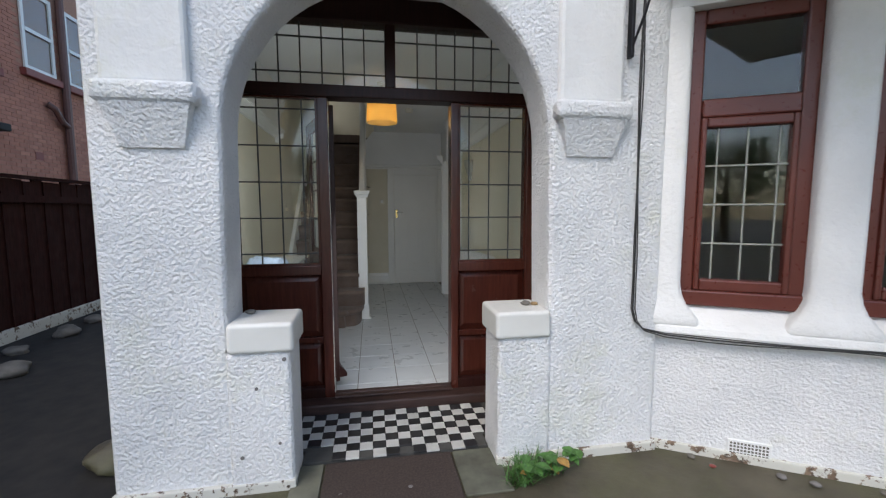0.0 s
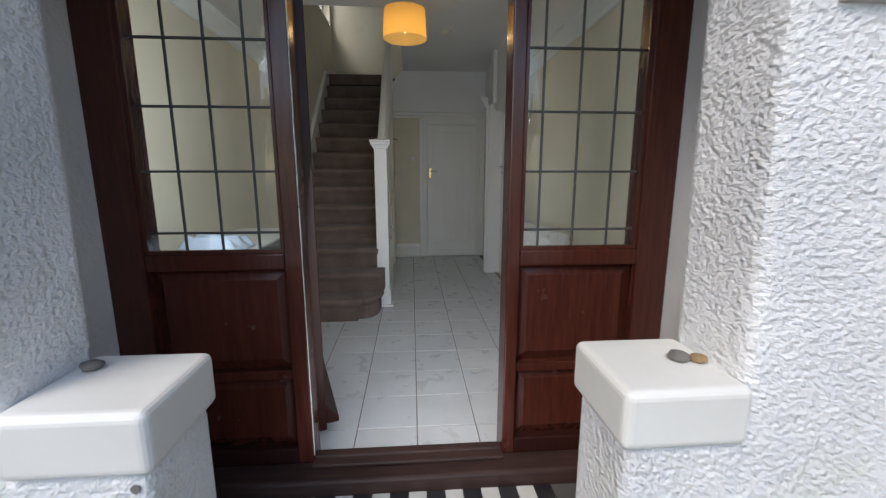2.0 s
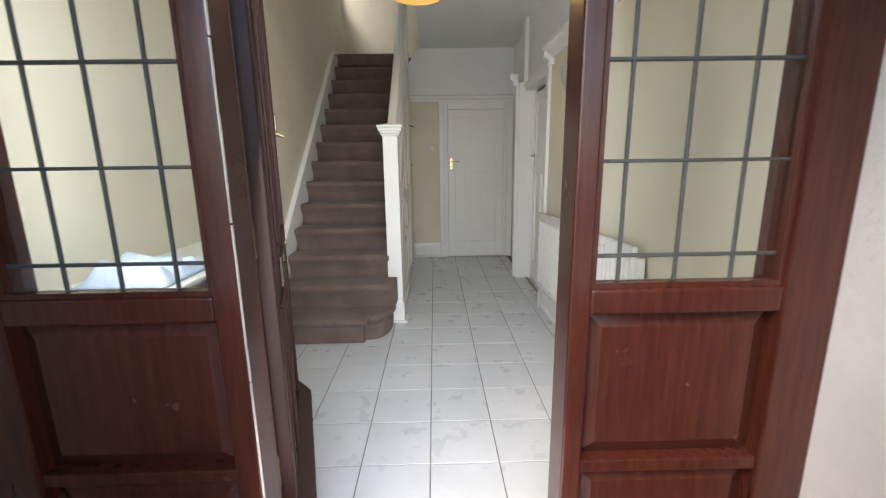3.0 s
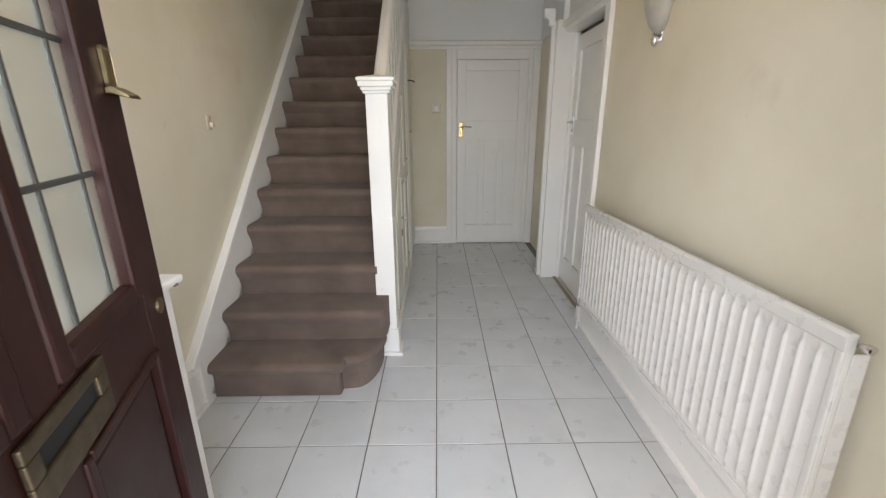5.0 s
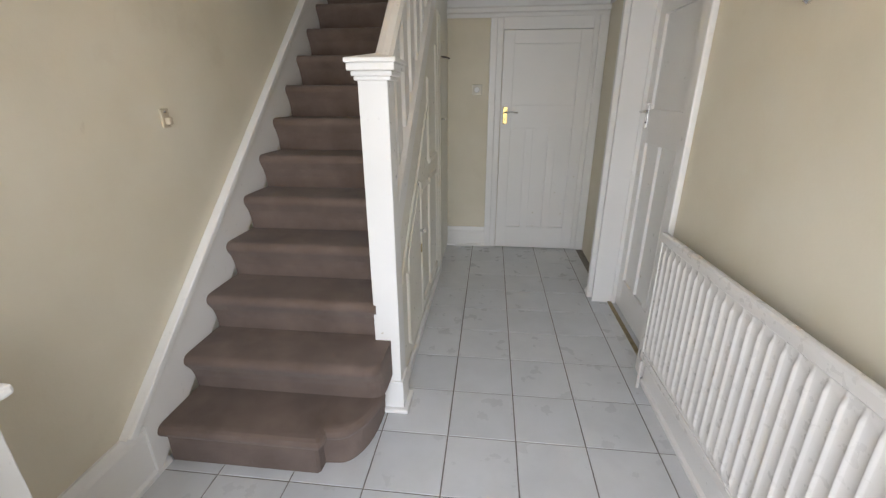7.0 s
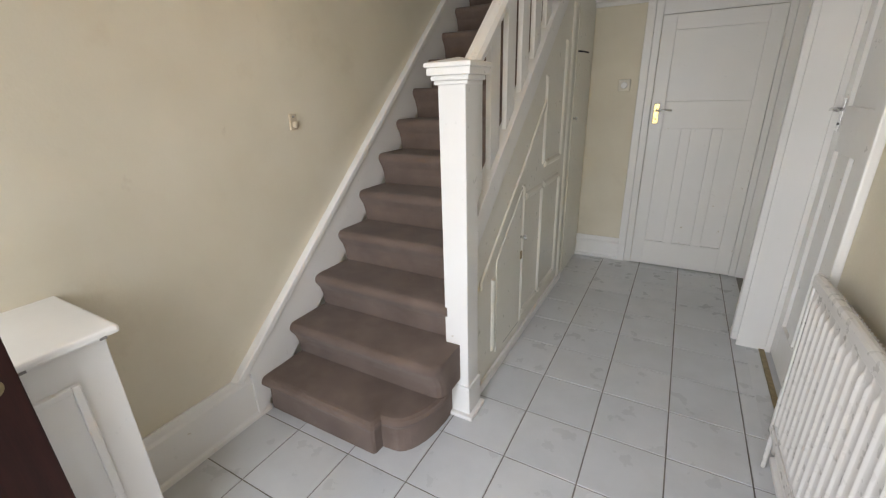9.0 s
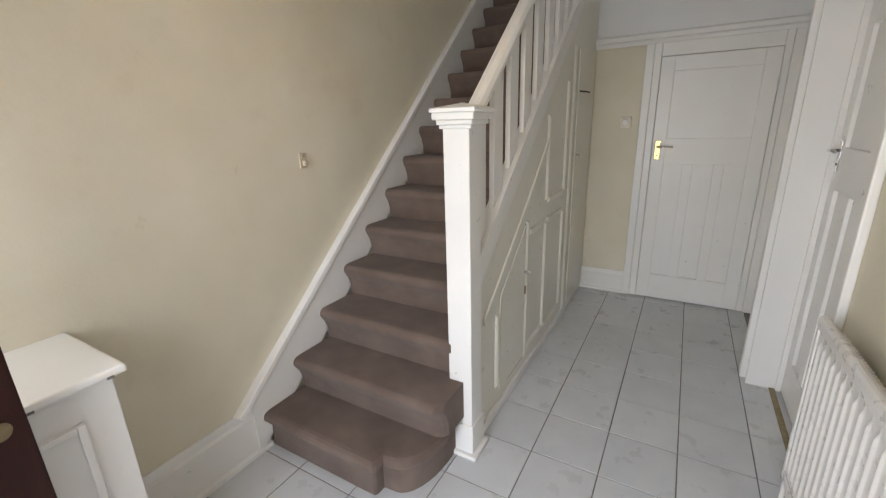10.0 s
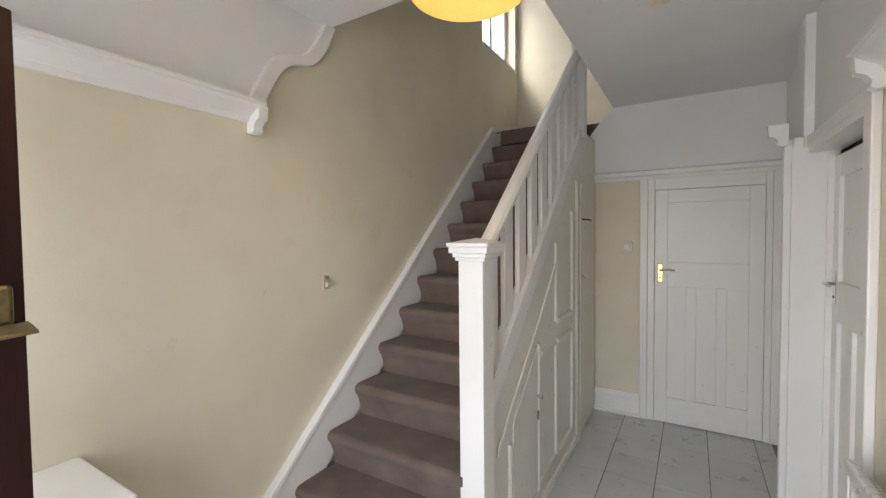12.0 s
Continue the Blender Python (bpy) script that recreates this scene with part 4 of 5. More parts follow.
for i in range(9):
    w = 0.105
    k = B()
    prism(k, [(NX - 0.012, yy, zz) for yy, zz in ((y, rail_line(y)), (y + w, rail_line(y + w)), (y + w, hand_z(y + w) - 0.02), (y, hand_z(y) - 0.02))], (0.026, 0, 0), b=0.003)
    part("baluster", k, GLOSS, stairs)
    y += 0.195
part("end_post", box(B(), NX - 0.05, NX + 0.05, 4.17, 4.27, 2.40, 3.25, b=0.004), GLOSS, stairs)

# ---------------------------------------------------------------- doors of the hall
def panel_door(name, label, w, h, m, handle_x, lever, plate_mat, up=0.0):
    """Interwar door: one wide panel over three tall ones. Faces local -y."""
    d = empty(name, label, "door", m, "structure")
    part("stile", box(B(), 0, 0.095, -0.04, 0, 0, h, b=0.003), GLOSS, d)
    part("stile", box(B(), w - 0.095, w, -0.04, 0, 0, h, b=0.003), GLOSS, d)
    for z0, z1 in ((0, 0.215), (1.165, 1.365), (h - 0.105, h)):
        part("rail", box(B(), 0.095, w - 0.095, -0.0395, 0, z0, z1, b=0.003), GLOSS, d)
    step = (w - 0.19 - 0.14) / 3
    for i in range(3):
        x = 0.095 + i * (step + 0.07)
        part("panel", raised_panel(B(), x, x + step, -0.022, 0.215, 1.165, 0.0005, 0.012), GLOSS, d)
        if i < 2:
            part("muntin", box(B(), x + step, x + step + 0.07, -0.039, 0, 0.215, 1.165, b=0.003), GLOSS, d)
    part("panel", raised_panel(B(), 0.095, w - 0.095, -0.022, 1.365, h - 0.105, 0.0005, 0.012), GLOSS, d)
    hd = part("handle", box(B(), handle_x - 0.02, handle_x + 0.02, -0.046, -0.04, 1.20 + up, 1.35 + up, b=0.003), plate_mat, d, "metal lever handle on a backplate")
    part("lever", sweep(B(), [(handle_x, -0.045, 1.30 + up), (handle_x, -0.085, 1.30 + up), (handle_x + lever * 0.05, -0.09, 1.305 + up), (handle_x + lever * 0.11, -0.085, 1.30 + up)], 0.008), CHROME, hd, smooth=True)
    part("keyhole", lathe(B(), [(0.006, -0.002), (0.006, 0.002)], (handle_x, -0.047, 1.235 + up), "y", 10), BLACK, hd)
    for z in (0.25, 1.0, 1.75):
        part("hinge", lathe(B(), [(0.007, z - 0.04), (0.007, z + 0.04)], ((w + 0.004) if handle_x < w / 2 else -0.004, -0.042, 0), "z", 8), GLOSS, d)
    return d


panel_door("door_1", "closed white panelled door at the end of the hall", 0.745, 1.97, pose(0.282, FAR - 0.002, 0.01), 0.04, 1, POLISHED)
panel_door("door_2", "closed white panelled side door with a chrome lever", 0.80, 1.985, pose(1.205, 3.555, 0.012, 0, 0, -90), 0.06, 1, CHROME, 0.05)


for x0, x1, d in ((0.165, 0.225, 0.035), (0.225, 0.278, 0.022), (1.031, 1.075, 0.022), (1.075, 1.148, 0.035)):
    setting("trim_door", box(B(), x0, x1, FAR - d - 0.004, FAR, 0, 2.085, b=0.005), GLOSS, "white moulded door architrave", "trim")
setting("trim_door", box(B(), 0.278, 1.031, FAR - 0.03, FAR, 1.985, 2.085, b=0.005), GLOSS, "white moulded door architrave", "trim")
# side door lining and architraves
setting("trim_lining", boxes((1.00, 1.19, DY1 - 0.012, DY1 + 0.004, 0, DTOP), (1.065, 1.19, DY0 - 0.004, DY0 + 0.012, 0, DTOP), (1.065, 1.19, DY0 + .012, DY1 - .012, DTOP - 0.03, DTOP + 0.004), (1.14, 1.165, DY1 - 0.025, DY1 - 0.012, 0, DTOP - 0.03)), GLOSS, "white door lining", "trim")
setting("trim_side_door", box(B(), HALL_R - 0.03, HALL_R, 2.66, 2.736, 0, 2.12, b=0.006), GLOSS, "white moulded door architrave", "trim")
for d, y0, y1 in ((0.022, 3.574, 3.62), (0.055, 3.62, 3.665)):
    setting("trim_side_door", box(B(), CAS - d - 0.02, CAS, y0, y1, 0, 2.12, b=0.006), GLOSS, "white moulded door architrave", "trim")
setting("trim_side_door", box(B(), HALL_R - 0.03, HALL_R, 2.736, 3.574, DTOP + 0.004, 2.12, b=0.006), GLOSS, "white moulded door architrave", "trim")
setting("threshold_side", boxes((1.112, 1.14, DY0 + 0.012, DY1 - 0.012, 0, 0.008), b=0.002), BRASS, "brass threshold strip of the side door", "trim")
setting("floor_doorway", boxes((1.045, 1.19, DY0 + 0.012, DY1 - 0.012, -0.02, 0.001)), FLOOR_TILE, "grey floor strip in the side doorway", "floor")

# ---------------------------------------------------------------- radiator
RY0, RY1, RZ0, RZ1, RF = 0.815, 2.545, 0.215, 0.875, 1.000
# the radiator hangs a little out of level, its near end higher
rad = empty("radiator", "long white ribbed panel radiator on the wall under the sconce", "radiator", pose(0, RY1, 0, -1.4) @ pose(0, -RY1, 0))
RIBS = 33
bm = B()
outline = [(RF, RY0 + 0.005)]
for i in range(RIBS):
    yc = RY0 + 0.035 + (i + 0.5) * (RY1 - RY0 - 0.07) / RIBS
    outline += [(RF - 0.0075 * math.cos(a) ** 1.5 if abs(a) < 1.57 else RF, yc + 0.0095 * a / 1.571) for a in [-1.571 + 3.1416 * j / 8 for j in range(9)]]
outline.append((RF, RY1 - 0.005))
cols = [[bm.verts.new(p) for p in ((RF, y, RZ0 + 0.03), (RF, y, RZ0 + 0.05), (x, y, RZ0 + 0.068), (x, y, RZ1 - 0.088), (RF, y, RZ1 - 0.068), (RF, y, RZ1 - 0.03))] for x, y in outline]
for a, b in zip(cols, cols[1:]):
    for i in range(5):
        bm.faces.new((a[i], b[i], b[i + 1], a[i + 1]))
bmesh.ops.recalc_face_normals(bm, faces=bm.faces)
part("ribs", bm, RADIATOR, rad, smooth=True)
part("panel", box(B(), RF + 0.002, RF + 0.02, RY0, RY1, RZ0, RZ1 - 0.01, b=0.004), RADIATOR, rad)
# rolled seams along the top, the foot and the two ends
part("top_seam", prism(B(), [(RF + d, RY0, z) for d, z in ((-0.001, RZ1 - 0.05), (-0.006, RZ1 - 0.044), (-0.007, RZ1 - 0.012), (-0.002, RZ1 - 0.002), (0.008, RZ1), (0.02, RZ1 - 0.004), (0.02, RZ1 - 0.05))], (0, RY1 - RY0, 0), b=0.0015), RADIATOR, rad)
part("foot_seam", box(B(), RF - 0.006, RF + 0.012, RY0, RY1, RZ0 - 0.004, RZ0 + 0.034, b=0.005), RADIATOR, rad)
for y in (RY0, RY1 - 0.022):
    part("end_seam", box(B(), RF - 0.006, RF + 0.003, y, y + 0.022, RZ0 + 0.03, RZ1 - 0.045, b=0.004), RADIATOR, rad)
for i in range(84):
    y = RY0 + 0.03 + i * 0.02
    part("fin", box(B(), RF + 0.022, RF + 0.05, y, y + 0.006, RZ0 + 0.03, RZ1 - 0.03), RADIATOR, rad)
part("side", box(B(), RF + 0.02, RF + 0.060, RY0, RY0 + 0.004, RZ0, RZ1 - 0.055, b=0.001), RADIATOR, rad)
part("bleed_valve", lathe(B(), [(0.007, -0.030), (0.011, -0.028), (0.011, -0.014), (0.007, -0.012), (0.007, 0.006)], (RF + 0.03, RY0, RZ1 - 0.03), "y", 12), CHROME, rad)
for y in (RY1 + 0.03, RY0 - 0.03):
    pp = part("pipe", sweep(B(), [(RF + 0.02, y, -0.045), (RF + 0.02, y, 0.20), (RF + 0.02, y, RZ0 + 0.04)], 0.008, 10), RADIATOR, rad)
    part("valve", lathe(B(), [(0.012, 0.17), (0.018, 0.18), (0.018, 0.215), (0.012, 0.235)], (RF + 0.02, y, 0), "z", 12), CHROME, pp)
    part("elbow", sweep(B(), [(RF + 0.02, y, RZ0 + 0.04), (RF + 0.02, y + (0.035 if y < 1.5 else -0.035), RZ0 + 0.045)], 0.012, 8), CHROME, pp)

# ---------------------------------------------------------------- white meter cabinet by the door
cab = empty("cabinet", "low white panelled meter cabinet with a chipped overhanging top", "cabinet", pose(0, 0, 0))
CX, CY0, CY1 = -0.775, 0.26, 1.235
part("body", box(B(), HALL_L, CX, CY0, CY1 - 0.012, 0, 0.90, b=0.004), GLOSS, cab)
part("top", box(B(), HALL_L, CX + 0.035, CY0 - 0.01, CY1 + 0.015, 0.90, 0.925, b=0.008), GLOSS, cab, "white top with chipped rounded edge")
for y0, y1 in ((CY0 + 0.05, 0.71), (0.80, CY1 - 0.10)):
    d = part("door", box(B(), CX, CX + 0.006, y0, y1, 0.10, 0.80, b=0.003), GLOSS, cab)
    part("moulding", boxes((CX + .006, CX + 0.018, y0, y0 + 0.02, 0.10, 0.80), (CX + .006, CX + 0.018, y1 - 0.02, y1, 0.10, 0.80),
                           (CX + .006, CX + 0.018, y0 + 0.02, y1 - 0.02, 0.78, 0.80), (CX + .006, CX + 0.018, y0 + 0.02, y1 - 0.02, 0.10, 0.12), b=0.004), GLOSS, d)
for y_, w_ in ((1.20, 0.016), (1.03, 0.02), (0.995, 0.008)):
    part("chip", box(B(), CX + 0.030, CX + 0.0362, y_, y_ + w_, 0.899, 0.906), PEBBLE, cab, "dark chip in the paint")
# pale blue cloth on the cabinet
k = B()
bmesh.ops.create_grid(k, x_segments=26, y_segments=18, size=0.5)
for v in k.verts:
    x, y = v.co.x, v.co.y
    edge = min(1.0, 6 * min(0.5 - abs(x), 0.5 - abs(y)))
    h = edge * (0.055 + 0.03 * noise.noise(Vector((x * 5, y * 9, 1.0))) + 0.018 * math.sin(y * 16 + 3 * x))
    v.co = Vector((x * 0.30, y * 0.26, max(0.002, h)))
cl = solid("cloth", k, CLOTH, "crumpled pale blue cloth lying on the white cabinet", "cloth", smooth=True)
cl.location = (-0.93, 0.42, 0.926)
sm = cl.modifiers.new("thick", "SOLIDIFY")
sm.thickness, sm.offset = 0.003, 1.0

# ---------------------------------------------------------------- fixtures
lamp = empty("pendant_lamp", "amber woven drum pendant lamp hanging from the ceiling", "ceiling lamp", pose(0.004, 1.80, 0))
k = B()
seg = 40
rows_ = [[k.verts.new((r * math.cos(2 * math.pi * i / seg), r * math.sin(2 * math.pi * i / seg), z)) for i in range(seg)] for r, z in ((0.168, 2.315), (0.163, 2.42), (0.158, 2.525))]
for a, b in zip(rows_, rows_[1:]):
    for i in range(seg):
        k.faces.new((a[i], a[(i + 1) % seg], b[(i + 1) % seg], b[i]))
sh = part("shade", k, SHADE, lamp, "amber woven fabric shade", smooth=True)
part("cord", sweep(B(), [(0, 0, 2.50), (0, 0, 2.72)], 0.005), PLASTIC, lamp)
part("ceiling_rose", lathe(B(), [(0.05, 2.715), (0.05, 2.73), (0.045, 2.74)], (0, 0, 0), "z", 20), PLASTIC, lamp)
part("holder", lathe(B(), [(0.018, 2.47), (0.02, 2.50), (0.01, 2.52)], (0, 0, 0), "z", 14), PLASTIC, lamp)
part("bulb", lathe(B(), [(0.006, 2.365), (0.022, 2.375), (0.03, 2.40), (0.028, 2.43), (0.015, 2.468)], (0, 0, 0), "z", 16), BULB, lamp, smooth=True)
for a in (0, 2.09, 4.19):
    part("spoke", sweep(B(), [(0.018 * math.cos(a), 0.018 * math.sin(a), 2.51), (0.157 * math.cos(a), 0.157 * math.sin(a), 2.518)], 0.003, 6), CHROME, lamp)
pl = new("bulb_light", bpy.data.lights.new("bulb_light", "POINT"))
pl.data.energy, pl.data.color, pl.data.shadow_soft_size = 0.5, (1.0, 0.70, 0.36), 0.03
pl.location = (0.004, 1.80, 2.345)

sc = empty("wall_sconce", "cream half-bowl wall light with a chrome finial", "wall lamp", pose(HALL_R, 2.10, 1.72))
k = B()
rows_ = [[k.verts.new((-r * math.sin(math.pi * i / 16), -r * 1.1 * math.cos(math.pi * i / 16), z)) for i in range(17)] for r, z in ((0.015, 0.03), (0.05, 0.075), (0.075, 0.15), (0.09, 0.24))]
for a, b in zip(rows_, rows_[1:]):
    for i in range(16):
        k.faces.new((a[i], a[i + 1], b[i + 1], b[i]))
sh2 = part("shade", k, SCONCE, sc, smooth=True)
thick = sh2.modifiers.new("thick", "SOLIDIFY")
thick.thickness = 0.004
part("finial", lathe(B(), [(0.004, -0.02), (0.016, -0.005), (0.018, 0.015), (0.010, 0.035)], (-0.02, 0, 0), "z", 14), CHROME, sc, smooth=True)
part("backplate", box(B(), -0.008, 0, -0.03, 0.03, 0.0, 0.12, b=0.003), CHROME, sc)

th = empty("thermostat", "small ivory room thermostat on the cream wall", "thermostat", pose(0.06, FAR, 1.46))
part("body", box(B(), -0.045, 0.045, -0.03, 0, 0, 0.09, b=0.006), PLASTIC, th)
part("dial", lathe(B(), [(0.022, -0.038), (0.025, -0.03)], (0, 0, 0.045), "y", 20), GLOSS, th)
sd = empty("smoke_detector", "round white smoke detector on the ceiling", "smoke detector", pose(0.41, 2.95, CEIL))
part("body", lathe(B(), [(0.035, -0.045), (0.05, -0.035), (0.055, -0.012), (0.06, 0.0)], (0, 0, 0), "z", 24), PLASTIC, sd, smooth=True)
OLD_IVORY = plain("yellowed_ivory", (0.56, 0.48, 0.36), 0.5)
bp = empty("wall_bracket", "small yellowed hook plate on the cream wall", "wall hook", pose(HALL_L, 2.31, 1.34))
part("plate", box(B(), 0, 0.008, -0.022, 0.022, 0, 0.075, b=0.003), OLD_IVORY, bp)
part("hook", box(B(), 0.008, 0.03, -0.012, 0.012, 0.012, 0.04, b=0.005), OLD_IVORY, bp)
part("screw", lathe(B(), [(0.006, 0.0), (0.004, 0.004)], (0.008, 0, 0.062), "x", 10), CHROME, bp)

# stair window
w3 = empty("window_3", "white-framed stair window in the cream wall", "window", pose(-1.30, 0, 0), "structure")
for nm, r in (("jamb", (0, 0.06, WY0, WY0 + 0.06, WZ0, WZ1)), ("jamb", (0, 0.06, WY1 - 0.06, WY1, WZ0, WZ1)), ("bottom_rail", (0, 0.06, WY0 + .06, WY1 - .06, WZ0, WZ0 + 0.07)),
              ("top_rail", (0, 0.06, WY0 + .06, WY1 - .06, WZ1 - 0.07, WZ1)), ("mullion", (0, 0.06, 4.68, 4.74, WZ0 + 0.07, WZ1 - 0.07))):
    part(nm, box(B(), *r, b=0.005), GLOSS, w3)
ob = part("pane", box(B(), 0.025, 0.029, WY0 + 0.06, WY1 - 0.06, WZ0 + 0.07, WZ1 - 0.07), GLASS, w3)
ob.visible_shadow = False
setting("sill_stair_window", boxes((-1.24, HALL_L + 0.015, WY0 - 0.02, WY1 + 0.02, WZ0 - 0.02, WZ0 + 0.004), b=0.004), GLOSS, "white sill of the stair window", "sill")

wl = new("stair_window_daylight", bpy.data.lights.new("stair_window_daylight", "AREA"))
wl.data.shape, wl.data.size, wl.data.size_y, wl.data.energy, wl.data.color = "RECTANGLE", 0.70, 0.98, 1.7, (0.86, 0.93, 1.0)
wl.matrix_world = look((-1.33, 4.71, 3.985), (0.0, 4.71, 3.985))

# ---------------------------------------------------------------- small things outside
def pebble(x, y, z, r, mat, label):
    k = B()
    bmesh.ops.create_icosphere(k, subdivisions=2, radius=r)
    for v in k.verts:
        v.co *= 1 + 0.3 * noise.noise(v.co * (1.5 / r) + Vector((x * 31, y, 0)))
        v.co.z *= 0.5
    ob = solid("pebble", k, mat, label, "pebble", smooth=True)
    ob.location = (x, y, z + 0.42 * r)


pebble(0.735, -0.70, 0.82, 0.027, STONE, "small grey pebble on the white pier cap")
pebble(0.782, -0.712, 0.82, 0.022, OCHRE, "small ochre pebble on the white pier cap")


pebble(-0.765, -0.64, 0.82, 0.026, STONE, "flat brown pebble on the white pier cap")


def weed(x, y, seed):
    """A low clump of grass blades and a few broad leaves at the wall foot."""
    r = random.Random(seed)
    w = empty("weed", "green weed clump growing at the wall foot", "plant", pose(x, y, GROUND))
    k = B()
    for i in range(70):
        a, ln, lean = r.uniform(0, 6.28), r.uniform(0.08, 0.17), r.uniform(0.3, 1.0)
        bx, by = r.uniform(-0.07, 0.07), r.uniform(-0.05, 0.03)
        prev = None
        for s in range(5):
            t = s / 4
            wd = 0.004 * (1 - t) + 0.0004
            c = Vector((bx + math.cos(a) * ln * lean * t, by + math.sin(a) * ln * lean * t - 0.02 * t, ln * t * (1 - 0.45 * t * lean)))
            sd_ = Vector((-math.sin(a), math.cos(a), 0)) * wd
            cur = (k.verts.new(c - sd_), k.verts.new(c + sd_))
            if prev:
                k.faces.new((prev[0], prev[1], cur[1], cur[0]))
            prev = cur
    tagged(part("grass", k, LEAF, w), kind="stuff")
    for i in range(9):
        a, ln = r.uniform(-2.9, 0.3), r.uniform(0.05, 0.085)
        k = B()
        c0 = Vector((r.uniform(0.0, 0.16), r.uniform(-0.04, 0.04), r.uniform(0.03, 0.10)))
        d = Vector((math.cos(a), math.sin(a), 0.25))
        sd_ = Vector((-math.sin(a), math.cos(a), 0))
        prev = None
        for s in range(7):
            t = s / 6
            wd = 0.5 * ln * math.sin(math.pi * min(1, t * 0.92 + 0.06)) * 0.8
            c = c0 + d * ln * t + Vector((0, 0, -0.03 * t * t))
            cur = (k.verts.new(c - sd_ * wd + Vector((0, 0, 0.006))), k.verts.new(c), k.verts.new(c + sd_ * wd + Vector((0, 0, 0.006))))
            if prev:
                k.faces.new((prev[0], prev[1], cur[1], cur[0]))
                k.faces.new((prev[1], prev[2], cur[2], cur[1]))
            prev = cur
        part("leaf", k, LEAF if i else DRYLEAF, w)


weed(0.66, -0.90, 3)
weed(0.60, -0.98, 8)
weed(0.80, -0.92, 9)
# paint flakes and rubble fallen at the wall foot
r_ = random.Random(21)
for i in range(7):
    u = r_.uniform(0.0, 1.3)
    px_, py_, _ = bay_pt(u, r_.uniform(-0.12, -0.03), 0)
    pebble(px_, py_, GROUND, r_.uniform(0.010, 0.028), (STONE, PEBBLE, STONE, REDPAINT)[i % 4 if i % 12 == 3 else i % 3], "crumbled bit of render fallen at the wall foot")
for i in range(5):
    pebble(r_.uniform(-1.3, 1.4), r_.uniform(-0.95, -0.87), GROUND, r_.uniform(0.008, 0.02), (STONE, PEBBLE)[i % 2], "crumbled bit of render fallen at the wall foot")

def tree(x, y, h, seed):
    r = random.Random(seed)
    t = empty("tree", "leafy garden tree across from the house", "tree", pose(x, y, GROUND), group="garden trees")
    part("trunk", lathe(B(), [(0.24, 0), (0.18, 0.5), (0.14, h * 0.35), (0.08, h * 0.6), (0.02, h * 0.85)], seg=10), FENCE, t)
    k = B()
    tips = []
    for i in range(14):
        a, z0 = r.uniform(0, 6.28), h * r.uniform(0.28, 0.7)
        ln = h * r.uniform(0.18, 0.34)
        e = Vector((math.cos(a) * ln, math.sin(a) * ln, z0 + ln * r.uniform(0.3, 0.9)))
        sweep(k, [(0, 0, z0), tuple(e * 0.5 + Vector((0, 0, z0 * 0.5 + 0.1))), tuple(e)], 0.035, 5)
        tips += [e, e * 0.75 + Vector((0, 0, z0 * 0.25))]
    part("limbs", k, FENCE, t)
    k = B()
    for i in range(2200):
        c = r.choice(tips) + Vector((r.gauss(0, 0.45), r.gauss(0, 0.45), r.gauss(0, 0.4)))
        u = Vector((r.gauss(0, 1), r.gauss(0, 1), r.gauss(0, 1))).normalized()
        w = u.orthogonal().normalized() * r.uniform(0.05, 0.09)
        u = u * r.uniform(0.08, 0.16)
        k.faces.new([k.verts.new(p) for p in (c - u, c + w, c + u, c - w)])
    part("crown", k, LEAF, t)


for tx, ty, th_, sd_ in ((-9, -24, 6.5, 1), (-4.5, -21, 5.0, 2), (-0.5, -23, 6.0, 3), (4.5, -20, 5.5, 4)):
    tree(tx, ty, th_, sd_)

# ---------------------------------------------------------------- laid pieces: tiles and bricks
floor_ob = bpy.data.objects["floor"]
rng = random.Random(11)
tile_cache = {}


def tile_mesh(name, w, d, h, mat, b):
    key = (name, round(w, 3), round(d, 3))
    if key not in tile_cache:
        k = B()
        lo = [k.verts.new(p) for p in ((0, 0, 0), (w, 0, 0), (w, d, 0), (0, d, 0))]
        mi = [k.verts.new((v.co.x, v.co.y, h - b)) for v in lo]
        hi = [k.verts.new((b + (w - 2 * b) * (v.co.x > 0), b + (d - 2 * b) * (v.co.y > 0), h)) for v in lo]
        k.faces.new(hi)
        for a, c in ((lo, mi), (mi, hi)):
            for i in range(4):
                j = (i + 1) % 4
                k.faces.new((a[i], a[j], c[j], c[i]))
        tile_cache[key] = mesh_of(name, k, mat)
    return tile_cache[key]


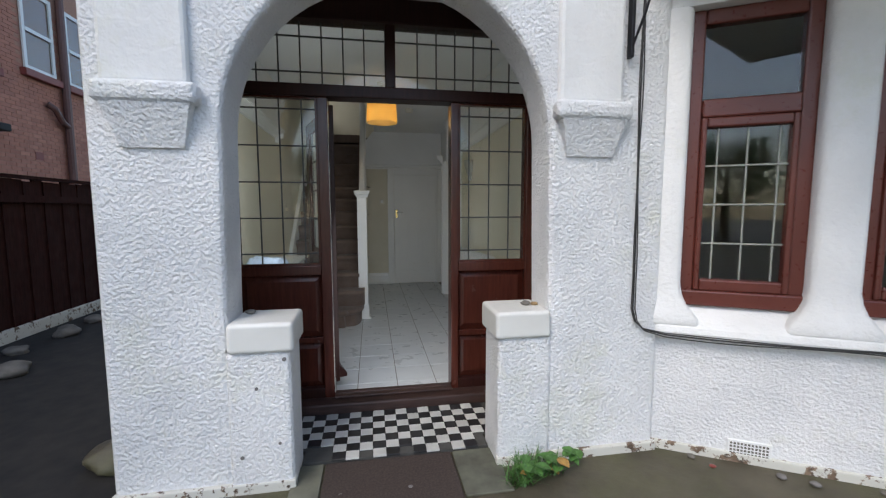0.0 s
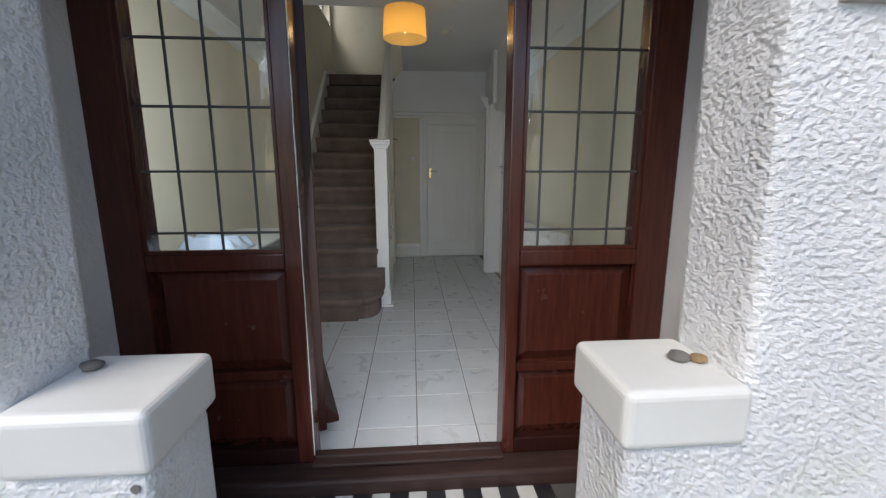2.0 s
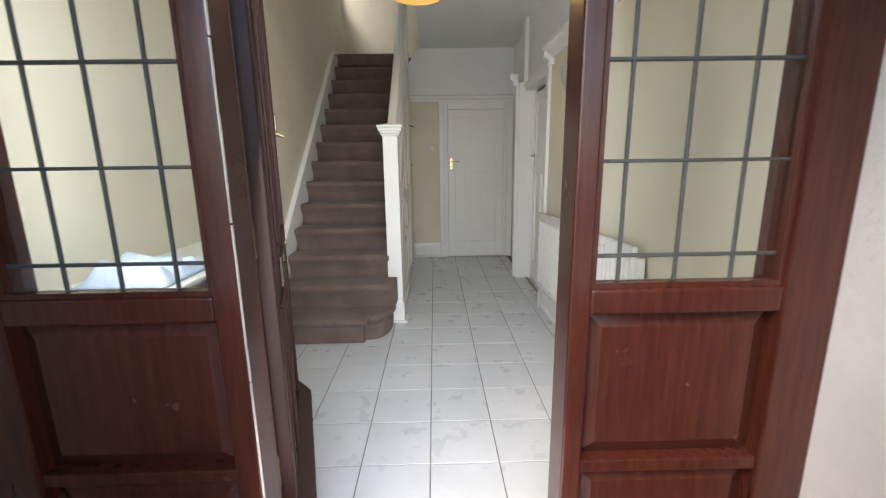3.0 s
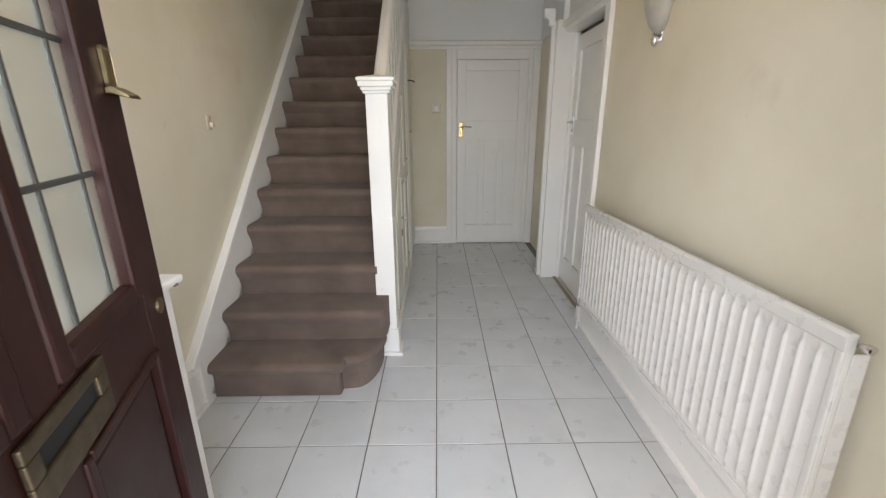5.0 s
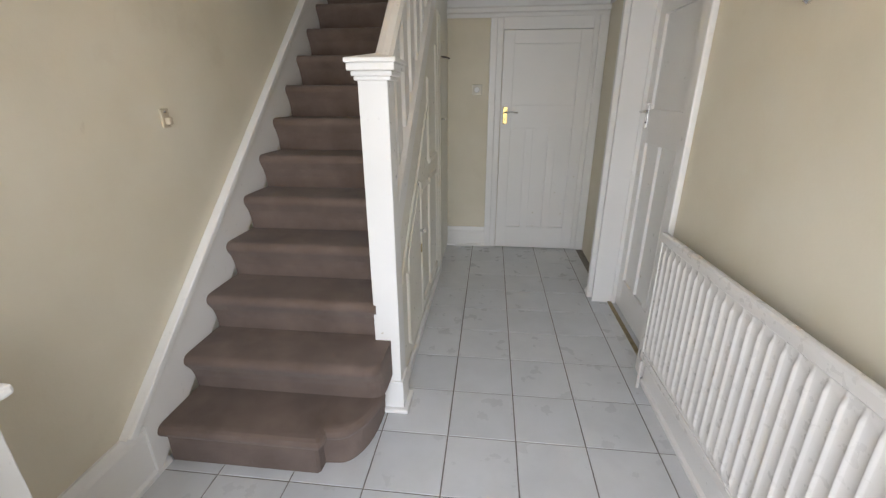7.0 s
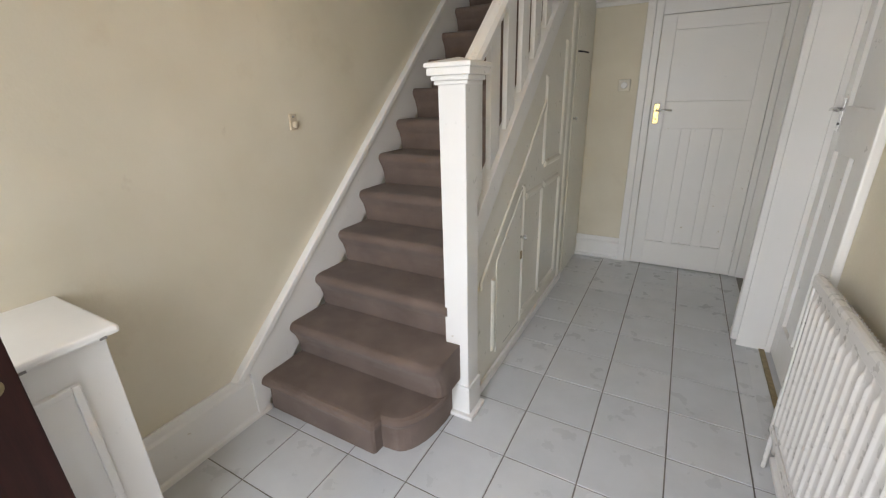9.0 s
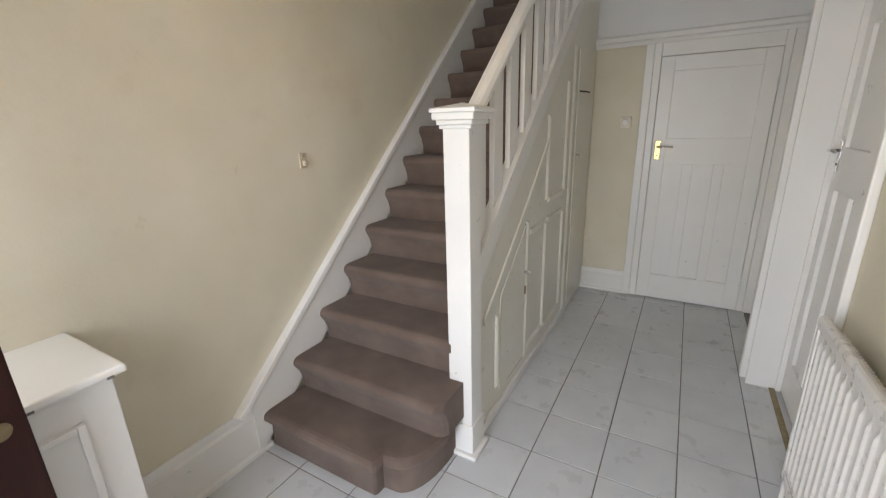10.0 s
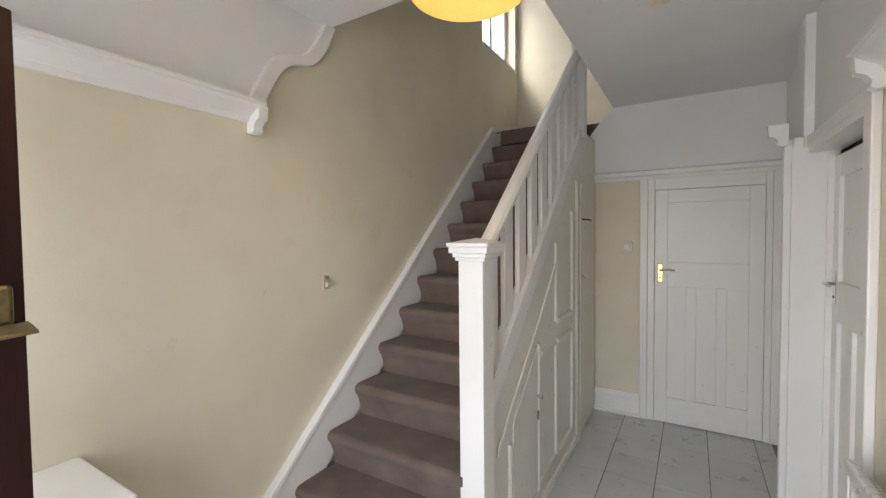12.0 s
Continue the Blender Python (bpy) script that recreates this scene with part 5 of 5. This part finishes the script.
xs = [HALL_L] + [0.052 + PITCH * i for i in range(-3, 4)] + [HALL_R]
xs = [x for x in xs if HALL_L <= x <= HALL_R]
ys = [0.052] + [1.827 + PITCH * i for i in range(-5, 10)] + [FAR]
J = 0.003
for xa, xb in zip(xs, xs[1:]):
    for ya, yb in zip(ys, ys[1:]):
        if xb - xa < 0.02 or yb - ya < 0.02:
            continue
        ob = new("tile", tile_mesh("tile", xb - xa - 2 * J, yb - ya - 2 * J, 0.006, FLOOR_TILE, 0.0012))
        ob.parent = floor_ob
        ob.location = (xa + J, ya + J, -0.006 + rng.uniform(-0.0004, 0.0004))
porch_ob = bpy.data.objects["step_porch"]
Q = 0.0765
for i in range(-8, 8):
    for j in range(7):
        ya = -0.135 - Q * (j + 1)
        xa = Q * i + 0.01
        if ya < -0.54 and (abs(xa) > 0.44 or (j == 6 and (i * 7 + j) % 3 == 0)):
            continue
        mat = BLACK_TILE if (i + j) % 2 else WHITE_TILE
        ob = new("tile", tile_mesh("tile_" + mat.name, Q - 0.003, Q - 0.003, 0.010, mat, 0.0012))
        ob.name = "tile"
        ob.parent = porch_ob
        ob.location = (xa + 0.0015, ya + 0.0015, -0.030 + rng.uniform(-0.0008, 0.0008))
# bricks of the neighbouring wall, the courses that show past the fence
nb_wall = [o for o in nb.children if o.name.startswith("wall")][0]
bk = B()
box(bk, 0, 0.012, 0, 0.215, 0, 0.065)
brick_me = mesh_of("brick", bk, BRICK)
gaps = ((6.45, 7.25, 3.91, 5.6), (4.85, 5.78, 3.71, 5.6), (7.62, 8.2, 3.91, 5.6))
rest, count = B(), 0
for c in range(48):
    z = 1.8 + c * 0.075
    for i in range(22):
        y = 3.5 + i * 0.225 + (c % 2) * 0.1125
        if any(a - 0.2 < y < b_ + 0.05 and z0 - 0.05 < z < z1 for a, b_, z0, z1 in gaps):
            continue
        if y > 5.6 and count < 280:
            ob = new("brick", brick_me)
            ob.parent = nb_wall
            ob.location = (0.0, y, z)
            count += 1
        else:
            box(rest, 0, 0.012, y, y + 0.215, z, z + 0.065)
tagged(part("brickwork", rest, BRICK, nb, "red brick courses"), kind="stuff")
